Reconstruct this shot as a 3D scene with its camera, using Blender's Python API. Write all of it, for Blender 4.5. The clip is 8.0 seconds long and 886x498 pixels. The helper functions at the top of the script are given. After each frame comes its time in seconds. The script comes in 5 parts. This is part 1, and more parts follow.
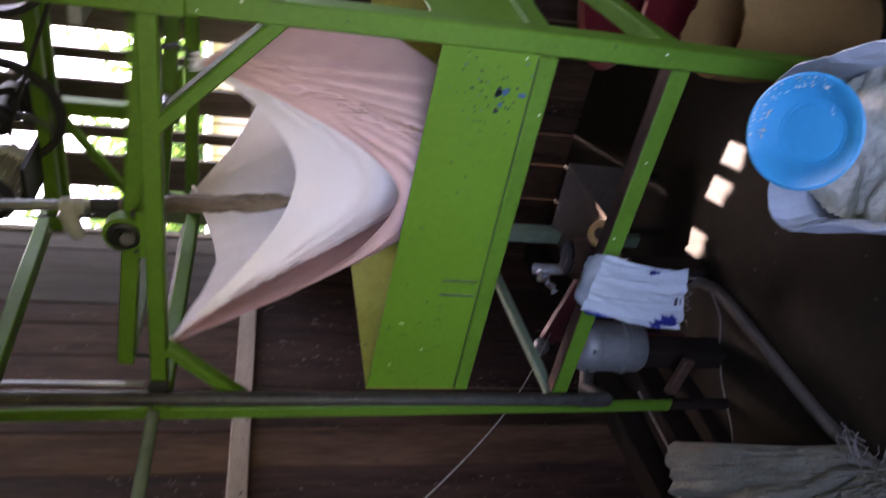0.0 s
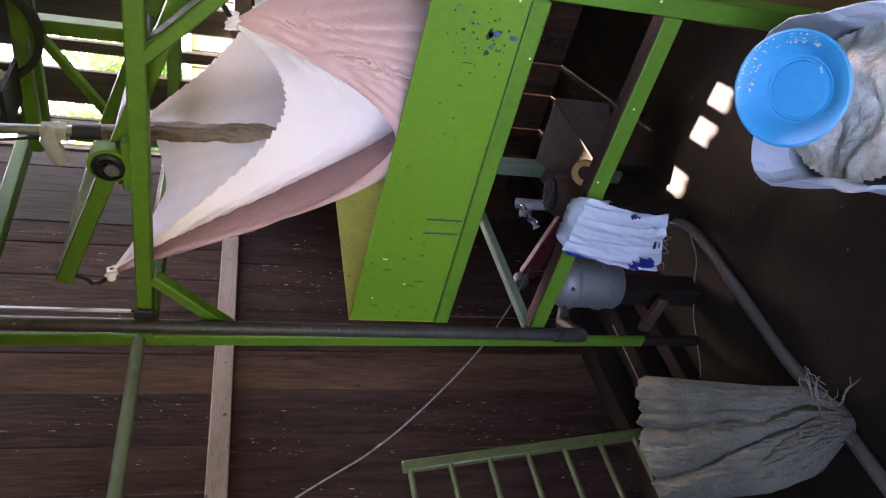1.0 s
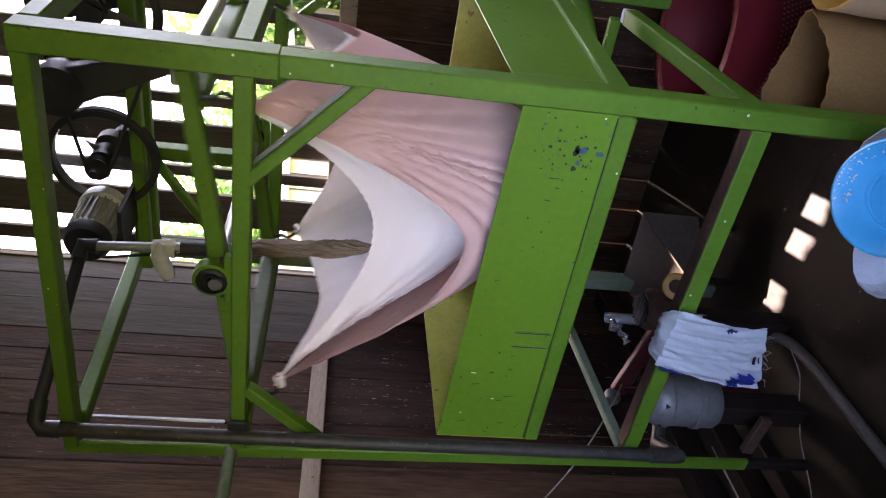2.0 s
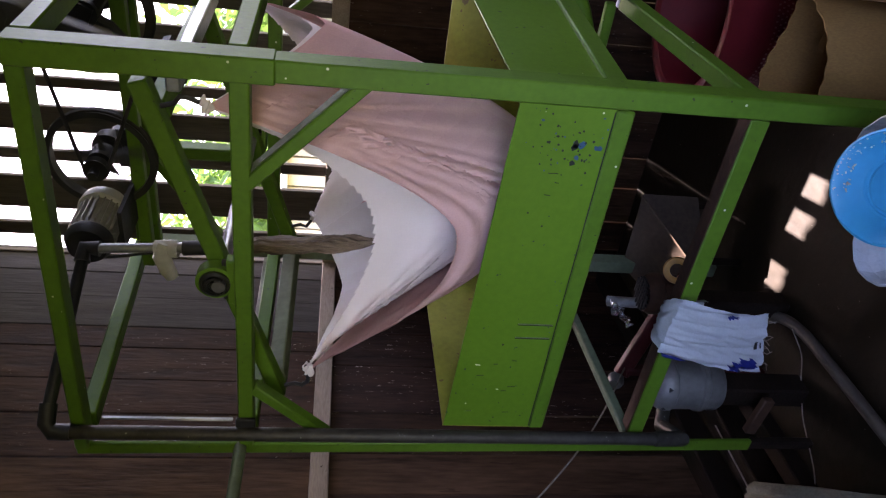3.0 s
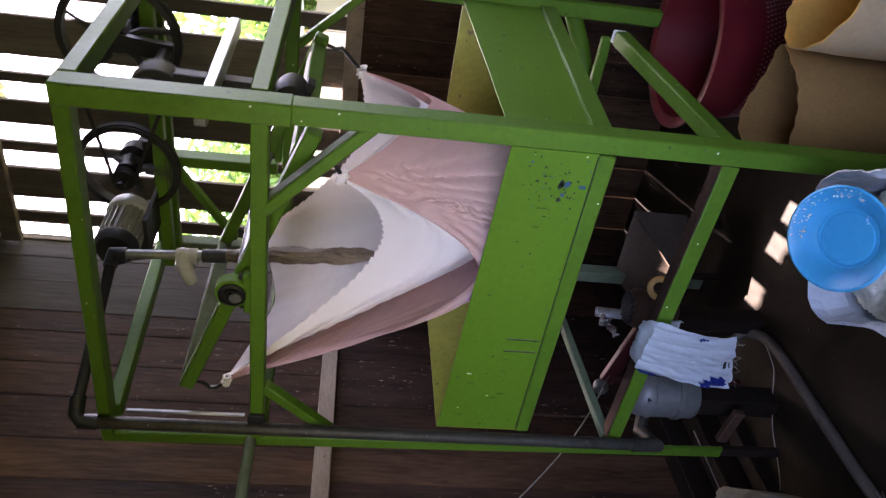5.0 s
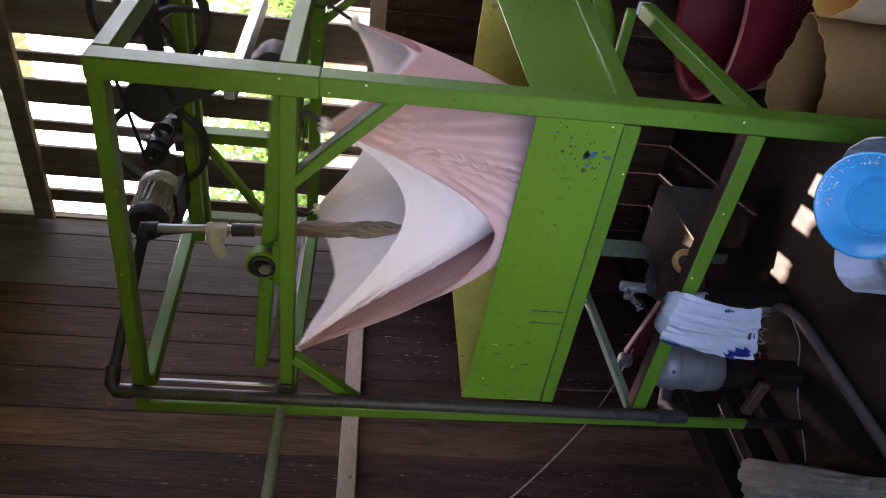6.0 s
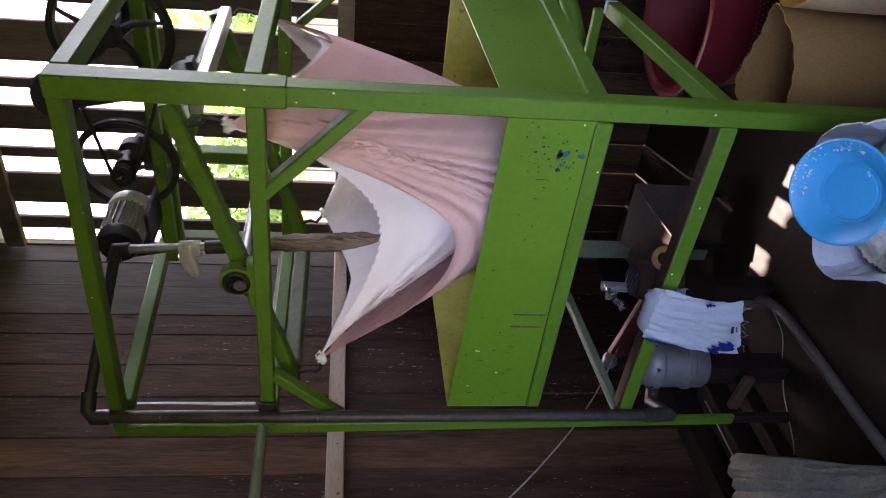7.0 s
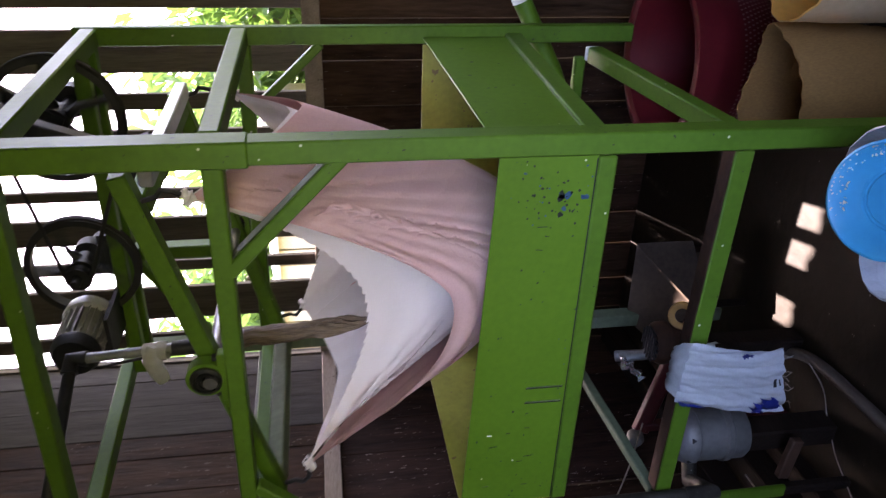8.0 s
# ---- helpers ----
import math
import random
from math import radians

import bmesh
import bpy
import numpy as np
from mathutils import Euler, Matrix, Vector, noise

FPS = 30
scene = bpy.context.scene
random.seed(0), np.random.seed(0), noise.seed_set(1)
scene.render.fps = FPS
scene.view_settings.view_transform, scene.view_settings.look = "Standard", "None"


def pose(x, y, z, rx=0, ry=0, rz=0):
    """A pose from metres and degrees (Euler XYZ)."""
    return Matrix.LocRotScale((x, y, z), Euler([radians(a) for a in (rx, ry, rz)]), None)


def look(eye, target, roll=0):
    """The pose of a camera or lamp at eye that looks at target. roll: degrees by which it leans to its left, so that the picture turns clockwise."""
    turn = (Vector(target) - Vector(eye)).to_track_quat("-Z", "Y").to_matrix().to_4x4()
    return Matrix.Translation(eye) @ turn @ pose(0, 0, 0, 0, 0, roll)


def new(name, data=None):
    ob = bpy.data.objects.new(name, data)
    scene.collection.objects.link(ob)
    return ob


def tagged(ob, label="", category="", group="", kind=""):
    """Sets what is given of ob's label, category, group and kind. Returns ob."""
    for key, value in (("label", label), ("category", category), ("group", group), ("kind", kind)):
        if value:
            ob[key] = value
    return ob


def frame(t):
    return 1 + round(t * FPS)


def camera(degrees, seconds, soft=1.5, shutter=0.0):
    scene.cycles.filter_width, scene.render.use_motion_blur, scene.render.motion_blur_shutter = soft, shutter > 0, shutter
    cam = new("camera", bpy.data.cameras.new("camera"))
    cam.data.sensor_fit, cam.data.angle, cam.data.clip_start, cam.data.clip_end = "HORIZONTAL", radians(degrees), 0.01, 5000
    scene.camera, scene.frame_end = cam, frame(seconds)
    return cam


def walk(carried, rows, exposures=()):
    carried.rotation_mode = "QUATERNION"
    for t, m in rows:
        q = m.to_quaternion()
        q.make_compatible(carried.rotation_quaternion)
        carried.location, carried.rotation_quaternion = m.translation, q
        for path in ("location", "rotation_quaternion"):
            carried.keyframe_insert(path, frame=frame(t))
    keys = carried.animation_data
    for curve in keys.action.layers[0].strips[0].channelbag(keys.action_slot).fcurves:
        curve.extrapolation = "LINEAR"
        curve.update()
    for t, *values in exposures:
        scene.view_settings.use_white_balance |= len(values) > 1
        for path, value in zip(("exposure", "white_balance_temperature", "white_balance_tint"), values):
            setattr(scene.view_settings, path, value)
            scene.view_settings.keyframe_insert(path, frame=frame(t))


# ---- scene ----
cam = camera(59.8, 8.0, soft=1.1, shutter=0.4)
PATH = [
    (0, (1.55, -1.429, 1.435), (0.4, 0.141, 0.974), -87.2),
    (0.2, (1.564, -1.444, 1.438), (0.326, 0.071, 1.026), -86.4),
    (0.5, (1.573, -1.412, 1.458), (0.291, 0.03, 0.934), -86.8),
    (0.7, (1.587, -1.425, 1.465), (0.284, -0.009, 0.918), -86.5),
    (1, (1.602, -1.408, 1.455), (0.297, 0.014, 0.932), -87.1),
    (1.2, (1.588, -1.422, 1.461), (0.375, 0.093, 0.975), -85.0),
    (1.3, (1.588, -1.429, 1.462), (0.42, 0.135, 1.026), -84.2),
    (1.5, (1.6, -1.438, 1.463), (0.499, 0.195, 1.113), -84.5),
    (1.7, (1.6, -1.435, 1.464), (0.494, 0.203, 1.155), -85.0),
    (2.8, (1.636, -1.385, 1.463), (0.495, 0.232, 1.178), -86.6),
    (3, (1.65, -1.394, 1.469), (0.48, 0.202, 1.179), -87.3),
    (3.2, (1.681, -1.456, 1.463), (0.465, 0.11, 1.198), -84.4),
    (3.5, (1.77, -1.458, 1.466), (0.52, 0.088, 1.255), -85.9),
    (4, (1.813, -1.491, 1.466), (0.573, 0.061, 1.234), -85.4),
    (4.2, (1.795, -1.499, 1.468), (0.558, 0.053, 1.222), -85.6),
    (4.5, (1.823, -1.462, 1.467), (0.575, 0.082, 1.229), -87.8),
    (4.6, (1.812, -1.483, 1.469), (0.62, 0.106, 1.234), -86.7),
    (4.8, (1.829, -1.482, 1.469), (0.658, 0.119, 1.206), -86.8),
    (5, (1.84, -1.473, 1.47), (0.626, 0.094, 1.201), -85.7),
    (5.2, (1.841, -1.485, 1.471), (0.61, 0.08, 1.291), -86.1),
    (6.3, (1.827, -1.509, 1.48), (0.568, 0.025, 1.235), -85.8),
    (6.5, (1.825, -1.503, 1.469), (0.599, 0.05, 1.177), -86.2),
    (6.7, (1.822, -1.495, 1.471), (0.593, 0.057, 1.188), -87.3),
    (7, (1.808, -1.496, 1.463), (0.579, 0.06, 1.204), -88.6),
    (7.2, (1.76, -1.473, 1.456), (0.633, 0.152, 1.151), -86.3),
    (7.5, (1.69, -1.445, 1.448), (0.622, 0.224, 1.178), -91.1),
    (7.7, (1.631, -1.417, 1.46), (0.599, 0.278, 1.207), -91.9),
    (8, (1.599, -1.365, 1.448), (0.601, 0.343, 1.153), -92.8),
]
walk(cam, [(t, look(eye, target, roll)) for t, eye, target, roll in PATH], [(0.0, 4.6, 6870, 34.0), (0.5, 4.65, 6870, 34.0), (1.0, 5.02, 6980, 34.0), (1.5, 4.95, 6870, 34.0), (3.0, 4.12, 6870, 34.0), (3.5, 4.3, 6870, 34.0), (4.0, 4.5, 6870, 34.0), (4.5, 4.5, 6870, 34.0), (6.5, 4.55, 6870, 34.0), (7.0, 4.5, 6870, 34.0), (8.0, 4.35, 6870, 34.0)])

# ---- light ----
SUN_EL, SUN_AZ = radians(52.9), math.atan2(-0.288, 1.0)
SUN_TO = Vector((math.sin(SUN_AZ) * math.cos(SUN_EL), math.cos(SUN_AZ) * math.cos(SUN_EL), math.sin(SUN_EL)))
world = bpy.data.worlds.new("sky")
scene.world = world
world.use_nodes = True
wn = world.node_tree
sky = wn.nodes.new("ShaderNodeTexSky")
sky.sky_type, sky.sun_disc = "NISHITA", False
sky.sun_elevation, sky.sun_rotation = SUN_EL, SUN_AZ
sky.air_density, sky.dust_density = 1.0, 3.0
wn.links.new(sky.outputs[0], wn.nodes["Background"].inputs[0])
wn.nodes["Background"].inputs[1].default_value = 0.15
sun = new("sun", bpy.data.lights.new("sun", "SUN"))
sun.data.energy, sun.data.angle, sun.data.color = 4.5, radians(0.4), (1.0, 0.93, 0.82)
sun.matrix_world = look(SUN_TO * 20, (0, 0, 0))


# ---- materials ----
def material(name, base, second=None, rough=0.6, metal=0.0, scale=8.0, bump=0.1, fine=60.0, stretch=(1, 1, 1), spots=None, spot_at=0.68, spot_scale=25.0, per_object=0.0, translucent=0.0, flecks=None, clustered=False, spec=0.5):
    """A procedural surface: two tones mixed by large noise, fine relief, and paint chips or splashes."""
    m = bpy.data.materials.new(name)
    m.use_nodes = True
    t = m.node_tree
    n, link = t.nodes, t.links.new
    b = n["Principled BSDF"]
    co = n.new("ShaderNodeTexCoord")
    mp = n.new("ShaderNodeMapping")
    mp.inputs["Scale"].default_value = stretch
    link(co.outputs["Object"], mp.inputs["Vector"])
    vec = mp.outputs["Vector"]
    if per_object:
        info = n.new("ShaderNodeObjectInfo")
        sh = n.new("ShaderNodeVectorMath")
        sh.operation = "MULTIPLY_ADD"
        sh.inputs[1].default_value = (37.0, 53.0, 71.0)
        link(info.outputs["Random"], sh.inputs[0])
        link(vec, sh.inputs[2])
        vec = sh.outputs["Vector"]
    big = n.new("ShaderNodeTexNoise")
    big.inputs["Scale"].default_value = scale
    big.inputs["Detail"].default_value = 6.0
    link(vec, big.inputs["Vector"])
    small = n.new("ShaderNodeTexNoise")
    small.inputs["Scale"].default_value = fine
    small.inputs["Detail"].default_value = 5.0
    link(vec, small.inputs["Vector"])
    ramp = n.new("ShaderNodeValToRGB")
    ramp.color_ramp.elements[0].position, ramp.color_ramp.elements[1].position = 0.32, 0.7
    second = second or tuple(c * 0.7 for c in base)
    ramp.color_ramp.elements[0].color = (*second, 1)
    ramp.color_ramp.elements[1].color = (*base, 1)
    add = n.new("ShaderNodeMath")
    add.operation = "MULTIPLY_ADD"
    add.inputs[1].default_value = 0.45
    link(small.outputs["Fac"], add.inputs[0])
    sub = n.new("ShaderNodeMath")
    sub.operation = "MULTIPLY"
    sub.inputs[1].default_value = 0.62
    link(big.outputs["Fac"], sub.inputs[0])
    link(sub.outputs[0], add.inputs[2])
    link(add.outputs[0], ramp.inputs[0])
    colour = ramp.outputs[0]
    if per_object:
        hsv = n.new("ShaderNodeHueSaturation")
        mr = n.new("ShaderNodeMapRange")
        mr.inputs["To Min"].default_value, mr.inputs["To Max"].default_value = 1 - per_object, 1 + per_object
        link(info.outputs["Random"], mr.inputs["Value"])
        link(mr.outputs[0], hsv.inputs["Value"])
        link(colour, hsv.inputs["Color"])
        colour = hsv.outputs[0]
    if spots:
        sp = n.new("ShaderNodeTexNoise")
        sp.inputs["Scale"].default_value = spot_scale
        sp.inputs["Detail"].default_value = 3.0
        link(vec if clustered else co.outputs["Object"], sp.inputs["Vector"])
        cut = n.new("ShaderNodeMapRange")
        cut.inputs["From Min"].default_value, cut.inputs["From Max"].default_value = spot_at, spot_at + 0.02
        link(sp.outputs["Fac"], cut.inputs["Value"])
        if clustered:
            area = n.new("ShaderNodeTexNoise")
            area.inputs["Scale"].default_value = 3.2
            area.inputs["Detail"].default_value = 4.0
            link(co.outputs["Object"] if not per_object else vec, area.inputs["Vector"])
            amr = n.new("ShaderNodeMapRange")
            amr.inputs["From Min"].default_value, amr.inputs["From Max"].default_value = 0.46, 0.58
            link(area.outputs["Fac"], amr.inputs["Value"])
            mul = n.new("ShaderNodeMath")
            mul.operation = "MULTIPLY"
            link(cut.outputs[0], mul.inputs[0])
            link(amr.outputs[0], mul.inputs[1])
            cut = mul
        mix = n.new("ShaderNodeMix")
        mix.data_type = "RGBA"
        link(cut.outputs[0], mix.inputs["Factor"])
        link(colour, mix.inputs["A"])
        mix.inputs["B"].default_value = (*spots, 1)
        colour = mix.outputs["Result"]
    if flecks:
        fl = n.new("ShaderNodeTexVoronoi")
        fl.inputs["Scale"].default_value = 24.0
        link(co.outputs["Object"], fl.inputs["Vector"])
        fc = n.new("ShaderNodeMapRange")
        fc.inputs["From Min"].default_value, fc.inputs["From Max"].default_value = 0.085, 0.06
        link(fl.outputs["Distance"], fc.inputs["Value"])
        pick = n.new("ShaderNodeMath")
        pick.operation = "GREATER_THAN"
        pick.inputs[1].default_value = 0.78
        link(fl.outputs["Color"], pick.inputs[0])
        both = n.new("ShaderNodeMath")
        both.operation = "MULTIPLY"
        link(fc.outputs[0], both.inputs[0])
        link(pick.outputs[0], both.inputs[1])
        mf = n.new("ShaderNodeMix")
        mf.data_type = "RGBA"
        link(both.outputs[0], mf.inputs["Factor"])
        link(colour, mf.inputs["A"])
        mf.inputs["B"].default_value = (*flecks, 1)
        colour = mf.outputs["Result"]
    link(colour, b.inputs["Base Color"])
    rr = n.new("ShaderNodeMapRange")
    rr.inputs["To Min"].default_value, rr.inputs["To Max"].default_value = max(rough - 0.12, 0.03), min(rough + 0.12, 1)
    link(big.outputs["Fac"], rr.inputs["Value"])
    link(rr.outputs[0], b.inputs["Roughness"])
    b.inputs["Metallic"].default_value = metal
    b.inputs["Specular IOR Level"].default_value = spec
    if bump:
        bp = n.new("ShaderNodeBump")
        bp.inputs["Strength"].default_value = bump
        bp.inputs["Distance"].default_value = 0.01
        link(add.outputs[0], bp.inputs["Height"])
        link(bp.outputs[0], b.inputs["Normal"])
    if translucent:
        tr = n.new("ShaderNodeBsdfTranslucent")
        link(colour, tr.inputs["Color"])
        mx = n.new("ShaderNodeMixShader")
        mx.inputs[0].default_value = translucent
        link(b.outputs[0], mx.inputs[1])
        link(tr.outputs[0], mx.inputs[2])
        link(mx.outputs[0], n["Material Output"].inputs["Surface"])
    return m


GREEN = material("green_paint", (0.068, 0.160, 0.009), (0.046, 0.112, 0.007), 0.55, spec=0.3, scale=5, bump=0.12, spots=(0.030, 0.045, 0.02), spot_at=0.70, spot_scale=70, flecks=(0.55, 0.58, 0.5))
CHIP = material("bare_dark_steel", (0.02, 0.03, 0.025), None, 0.5, 0.3, bump=0.1)
CHIP_BLUE = material("old_blue_paint", (0.02, 0.08, 0.16), None, 0.5, bump=0.1)
WORN_GREEN = material("worn_grey_green_paint", (0.125, 0.16, 0.10), (0.075, 0.095, 0.06), 0.7, scale=9, bump=0.15, spec=0.2)
GREEN_SHEET = material("green_sheet_paint", (0.082, 0.186, 0.009), (0.060, 0.142, 0.007), 0.5, spec=0.3, scale=4, bump=0.06, spots=(0.025, 0.05, 0.045), spot_at=0.69, spot_scale=42, flecks=(0.6, 0.62, 0.5))
# tray's inner green with bright yellow sunlight mixed into its colour; brown spots are rust
SUNLIT_SHEET = material("sunlit_sheet_paint", (0.28, 0.275, 0.04), (0.17, 0.155, 0.025), 0.42, scale=5, bump=0.08, spots=(0.16, 0.10, 0.04), spot_at=0.66, spot_scale=30)
GALV = material("galvanised_steel", (0.32, 0.33, 0.33), (0.2, 0.2, 0.2), 0.4, 0.8, scale=14, bump=0.08)
DARK_PIPE = material("dark_steel_pipe", (0.048, 0.045, 0.037), (0.018, 0.016, 0.013), 0.5, 0.2, scale=20, bump=0.1, spots=(0.2, 0.2, 0.18), spot_at=0.71, spot_scale=60, spec=0.25)
IRON = material("black_cast_iron", (0.03, 0.032, 0.035), (0.015, 0.015, 0.017), 0.55, 0.5, scale=12, bump=0.2)
BARE = material("worn_steel_plate", (0.42, 0.44, 0.44), (0.25, 0.26, 0.26), 0.35, 0.7, scale=10, bump=0.1)
ALUMINIUM = material("cast_aluminium", (0.68, 0.69, 0.68), (0.5, 0.51, 0.5), 0.45, 0.3, scale=12, bump=0.1)
GREASE = material("greasy_black_steel", (0.02, 0.022, 0.02), (0.008, 0.009, 0.008), 0.3, 0.3, scale=30, bump=0.15)
RUBBER = material("black_rubber", (0.012, 0.012, 0.013), None, 0.7, bump=0.1)
BOARD = material("brown_wall_board", (0.058, 0.031, 0.020), (0.010, 0.0055, 0.004), 0.7, scale=5, fine=22, stretch=(3.2, 3.2, 0.45), bump=0.7, per_object=0.25, spots=(0.30, 0.25, 0.21), spot_at=0.69, spot_scale=65, clustered=True, spec=0.06)
BOARD_DARK = material("dark_wall_board", (0.048, 0.026, 0.019), (0.010, 0.006, 0.005), 0.7, scale=5, fine=22, stretch=(3.2, 3.2, 0.45), bump=0.7, per_object=0.3, spots=(0.34, 0.29, 0.26), spot_at=0.685, spot_scale=65, clustered=True, spec=0.06)
BOARD_GREY = material("grey_wall_board", (0.060, 0.054, 0.050), (0.024, 0.021, 0.019), 0.75, scale=5, fine=24, stretch=(3.2, 3.2, 0.4), bump=0.6, per_object=0.25, spec=0.06)
BOARD_TAN = material("tan_wall_board", (0.108, 0.060, 0.036), (0.020, 0.010, 0.006), 0.75, scale=5, fine=24, stretch=(3.2, 3.2, 0.4), bump=0.7, per_object=0.2, spots=(0.03, 0.015, 0.01), spot_at=0.64, spot_scale=14, clustered=True, spec=0.06)
SLAT = material("weathered_grey_slat", (0.15, 0.13, 0.115), (0.07, 0.06, 0.055), 0.85, scale=5, fine=40, stretch=(4, 4, 0.3), bump=0.4, per_object=0.3, spec=0.15)
RAIL = material("pale_timber_rail", (0.30, 0.24, 0.19), (0.16, 0.12, 0.095), 0.8, scale=4, fine=45, stretch=(4, 0.4, 4), bump=0.4, spots=(0.08, 0.06, 0.05), spot_at=0.7, spot_scale=30, spec=0.15)
TIMBER = material("dark_timber", (0.019, 0.012, 0.008), (0.008, 0.0055, 0.004), 0.8, scale=4, fine=45, stretch=(3, 0.5, 3), bump=0.4, spec=0.1)
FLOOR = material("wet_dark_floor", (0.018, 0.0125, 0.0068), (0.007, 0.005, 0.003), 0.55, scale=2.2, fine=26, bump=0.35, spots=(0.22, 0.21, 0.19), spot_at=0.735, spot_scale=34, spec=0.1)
SOIL = material("grassy_soil", (0.12, 0.14, 0.05), (0.09, 0.07, 0.045), 0.9, scale=1.3, bump=0.4, spec=0.1)
LEAF = material("sunlit_leaves", (0.10, 0.19, 0.03), (0.05, 0.11, 0.02), 0.6, scale=2.5, bump=0.0, translucent=0.35)
BARK = material("bark", (0.12, 0.09, 0.06), None, 0.9, scale=9, bump=0.5)
ROOF = material("corrugated_roof_sheet", (0.45, 0.48, 0.42), (0.30, 0.32, 0.27), 0.55, 0.2, scale=2, bump=0.1)
FAR_WALL = material("pale_plank_wall", (0.62, 0.55, 0.42), (0.45, 0.38, 0.28), 0.85, scale=3, per_object=0.2)
CLOTH_OUT = material("pinkish_filter_cloth", (0.74, 0.49, 0.46), (0.64, 0.40, 0.375), 0.85, scale=5, fine=240, bump=0.12, translucent=0.25, spec=0.1)
CLOTH_IN = material("white_filter_cloth", (0.88, 0.83, 0.82), (0.84, 0.79, 0.79), 0.8, scale=5, fine=240, bump=0.12, translucent=0.22, spec=0.1)
# the white cloth again, duller, with the shade of its inner side in the colour
CLOTH_SHADED = material("shaded_white_filter_cloth", (0.82, 0.77, 0.77), (0.74, 0.68, 0.66), 0.85, scale=7, fine=240, bump=0.12, translucent=0.3, spec=0.1)
WOOD_STICK = material("wet_brown_wood", (0.22, 0.165, 0.12), (0.03, 0.02, 0.014), 0.5, scale=9, fine=45, stretch=(6, 6, 0.6), bump=0.9, spec=0.3)
PLASTIC_CLEAR = material("cloudy_plastic", (0.55, 0.56, 0.55), (0.4, 0.41, 0.4), 0.25, scale=12, bump=0.3, translucent=0.4)
MOTOR_GREY = material("grey_motor_paint", (0.33, 0.33, 0.30), (0.22, 0.22, 0.2), 0.45, 0.1, scale=15, bump=0.1)
PUMP_GREY = material("grey_pump_casing", (0.145, 0.145, 0.137), (0.085, 0.085, 0.078), 0.45, 0.2, scale=8, bump=0.15)
RUST = material("rusty_brown_housing", (0.075, 0.038, 0.022), (0.035, 0.02, 0.014), 0.7, 0.2, scale=14, bump=0.3, spec=0.2)
RED_PAINT = material("old_red_paint", (0.085, 0.014, 0.014), (0.04, 0.010, 0.010), 0.5, scale=10, bump=0.15, spec=0.25)
YELLOW_RING = material("ochre_ring", (0.60, 0.33, 0.06), (0.4, 0.2, 0.04), 0.5, scale=15)
ORANGE = material("orange_lamp_lens", (0.8, 0.16, 0.03), None, 0.3)
HOPPER = material("rusty_brown_sheet", (0.092, 0.068, 0.05), (0.045, 0.032, 0.024), 0.65, 0.15, scale=7, bump=0.25, spec=0.2)
BLUE = material("blue_plastic", (0.004, 0.29, 0.50), (0.004, 0.24, 0.43), 0.4, scale=4, bump=0.03, spots=(0.35, 0.5, 0.68), spot_at=0.71, spot_scale=28)
SILVER = material("silver_woven_sack", (0.46, 0.49, 0.52), (0.36, 0.39, 0.42), 0.45, scale=9, fine=160, bump=0.2)
PASTE = material("grey_white_starch_paste", (0.58, 0.55, 0.45), (0.30, 0.28, 0.21), 0.8, scale=18, fine=60, bump=1.0)
WOVEN = material("dull_white_woven_sack", (0.18, 0.168, 0.122), (0.085, 0.078, 0.057), 0.8, scale=6, fine=130, bump=0.45, spec=0.15)
WHITE_SACK = material("white_printed_sack", (0.68, 0.72, 0.75), (0.56, 0.60, 0.63), 0.6, scale=9, fine=160, bump=0.15)
BLUE_PRINT = material("dark_blue_print", (0.02, 0.04, 0.30), None, 0.6, scale=30)
BLACK_PRINT = material("black_print", (0.015, 0.015, 0.02), None, 0.6)
MAROON = material("maroon_plastic", (0.135, 0.011, 0.014), (0.10, 0.009, 0.012), 0.36, scale=5, bump=0.03, spec=0.35)
BROWN_BAG = material("brown_stained_sack", (0.26, 0.142, 0.048), (0.15, 0.08, 0.028), 0.85, scale=3.5, fine=260, bump=0.06, stretch=(1, 1, 0.4), spec=0.08)
# golden glow of sun through the cream drum wall, put into the lining's colour
DRUM_LINING = material("sunlit_drum_lining", (0.80, 0.52, 0.13), (0.62, 0.38, 0.09), 0.4, scale=4, bump=0.05, translucent=0.5)
TAN_DRUM = material("cream_plastic_drum", (0.56, 0.45, 0.27), (0.42, 0.33, 0.19), 0.5, scale=4, bump=0.05, translucent=0.3)
ROPE = material("dirty_white_cord", (0.24, 0.21, 0.18), (0.14, 0.12, 0.10), 0.85, scale=60, bump=0.3, spec=0.1)
HOSE = material("grey_plastic_hose", (0.09, 0.074, 0.056), (0.05, 0.04, 0.031), 0.5, scale=8, bump=0.1, spec=0.15)
WHITE_PAINT = material("chalky_white_paint", (0.75, 0.77, 0.74), None, 0.6)


# ---- mesh tools ----
def add_box(bm, c, s, rot=None):
    r = bmesh.ops.create_cube(bm, size=1.0)["verts"]
    m = Matrix.Translation(c) @ (rot.to_4x4() if rot else Matrix.Identity(4)) @ Matrix.Diagonal((*s, 1))
    bmesh.ops.transform(bm, matrix=m, verts=r)
    return r


def frame_along(a, b, up=(0, 0, 1)):
    d = (Vector(b) - Vector(a)).normalized()
    u = Vector(up)
    if abs(d.dot(u)) > 0.98:
        u = Vector((0, 1, 0))
    s = d.cross(u).normalized()
    return Matrix((s, d.cross(s) * -1, d)).transposed().to_3x3(), d


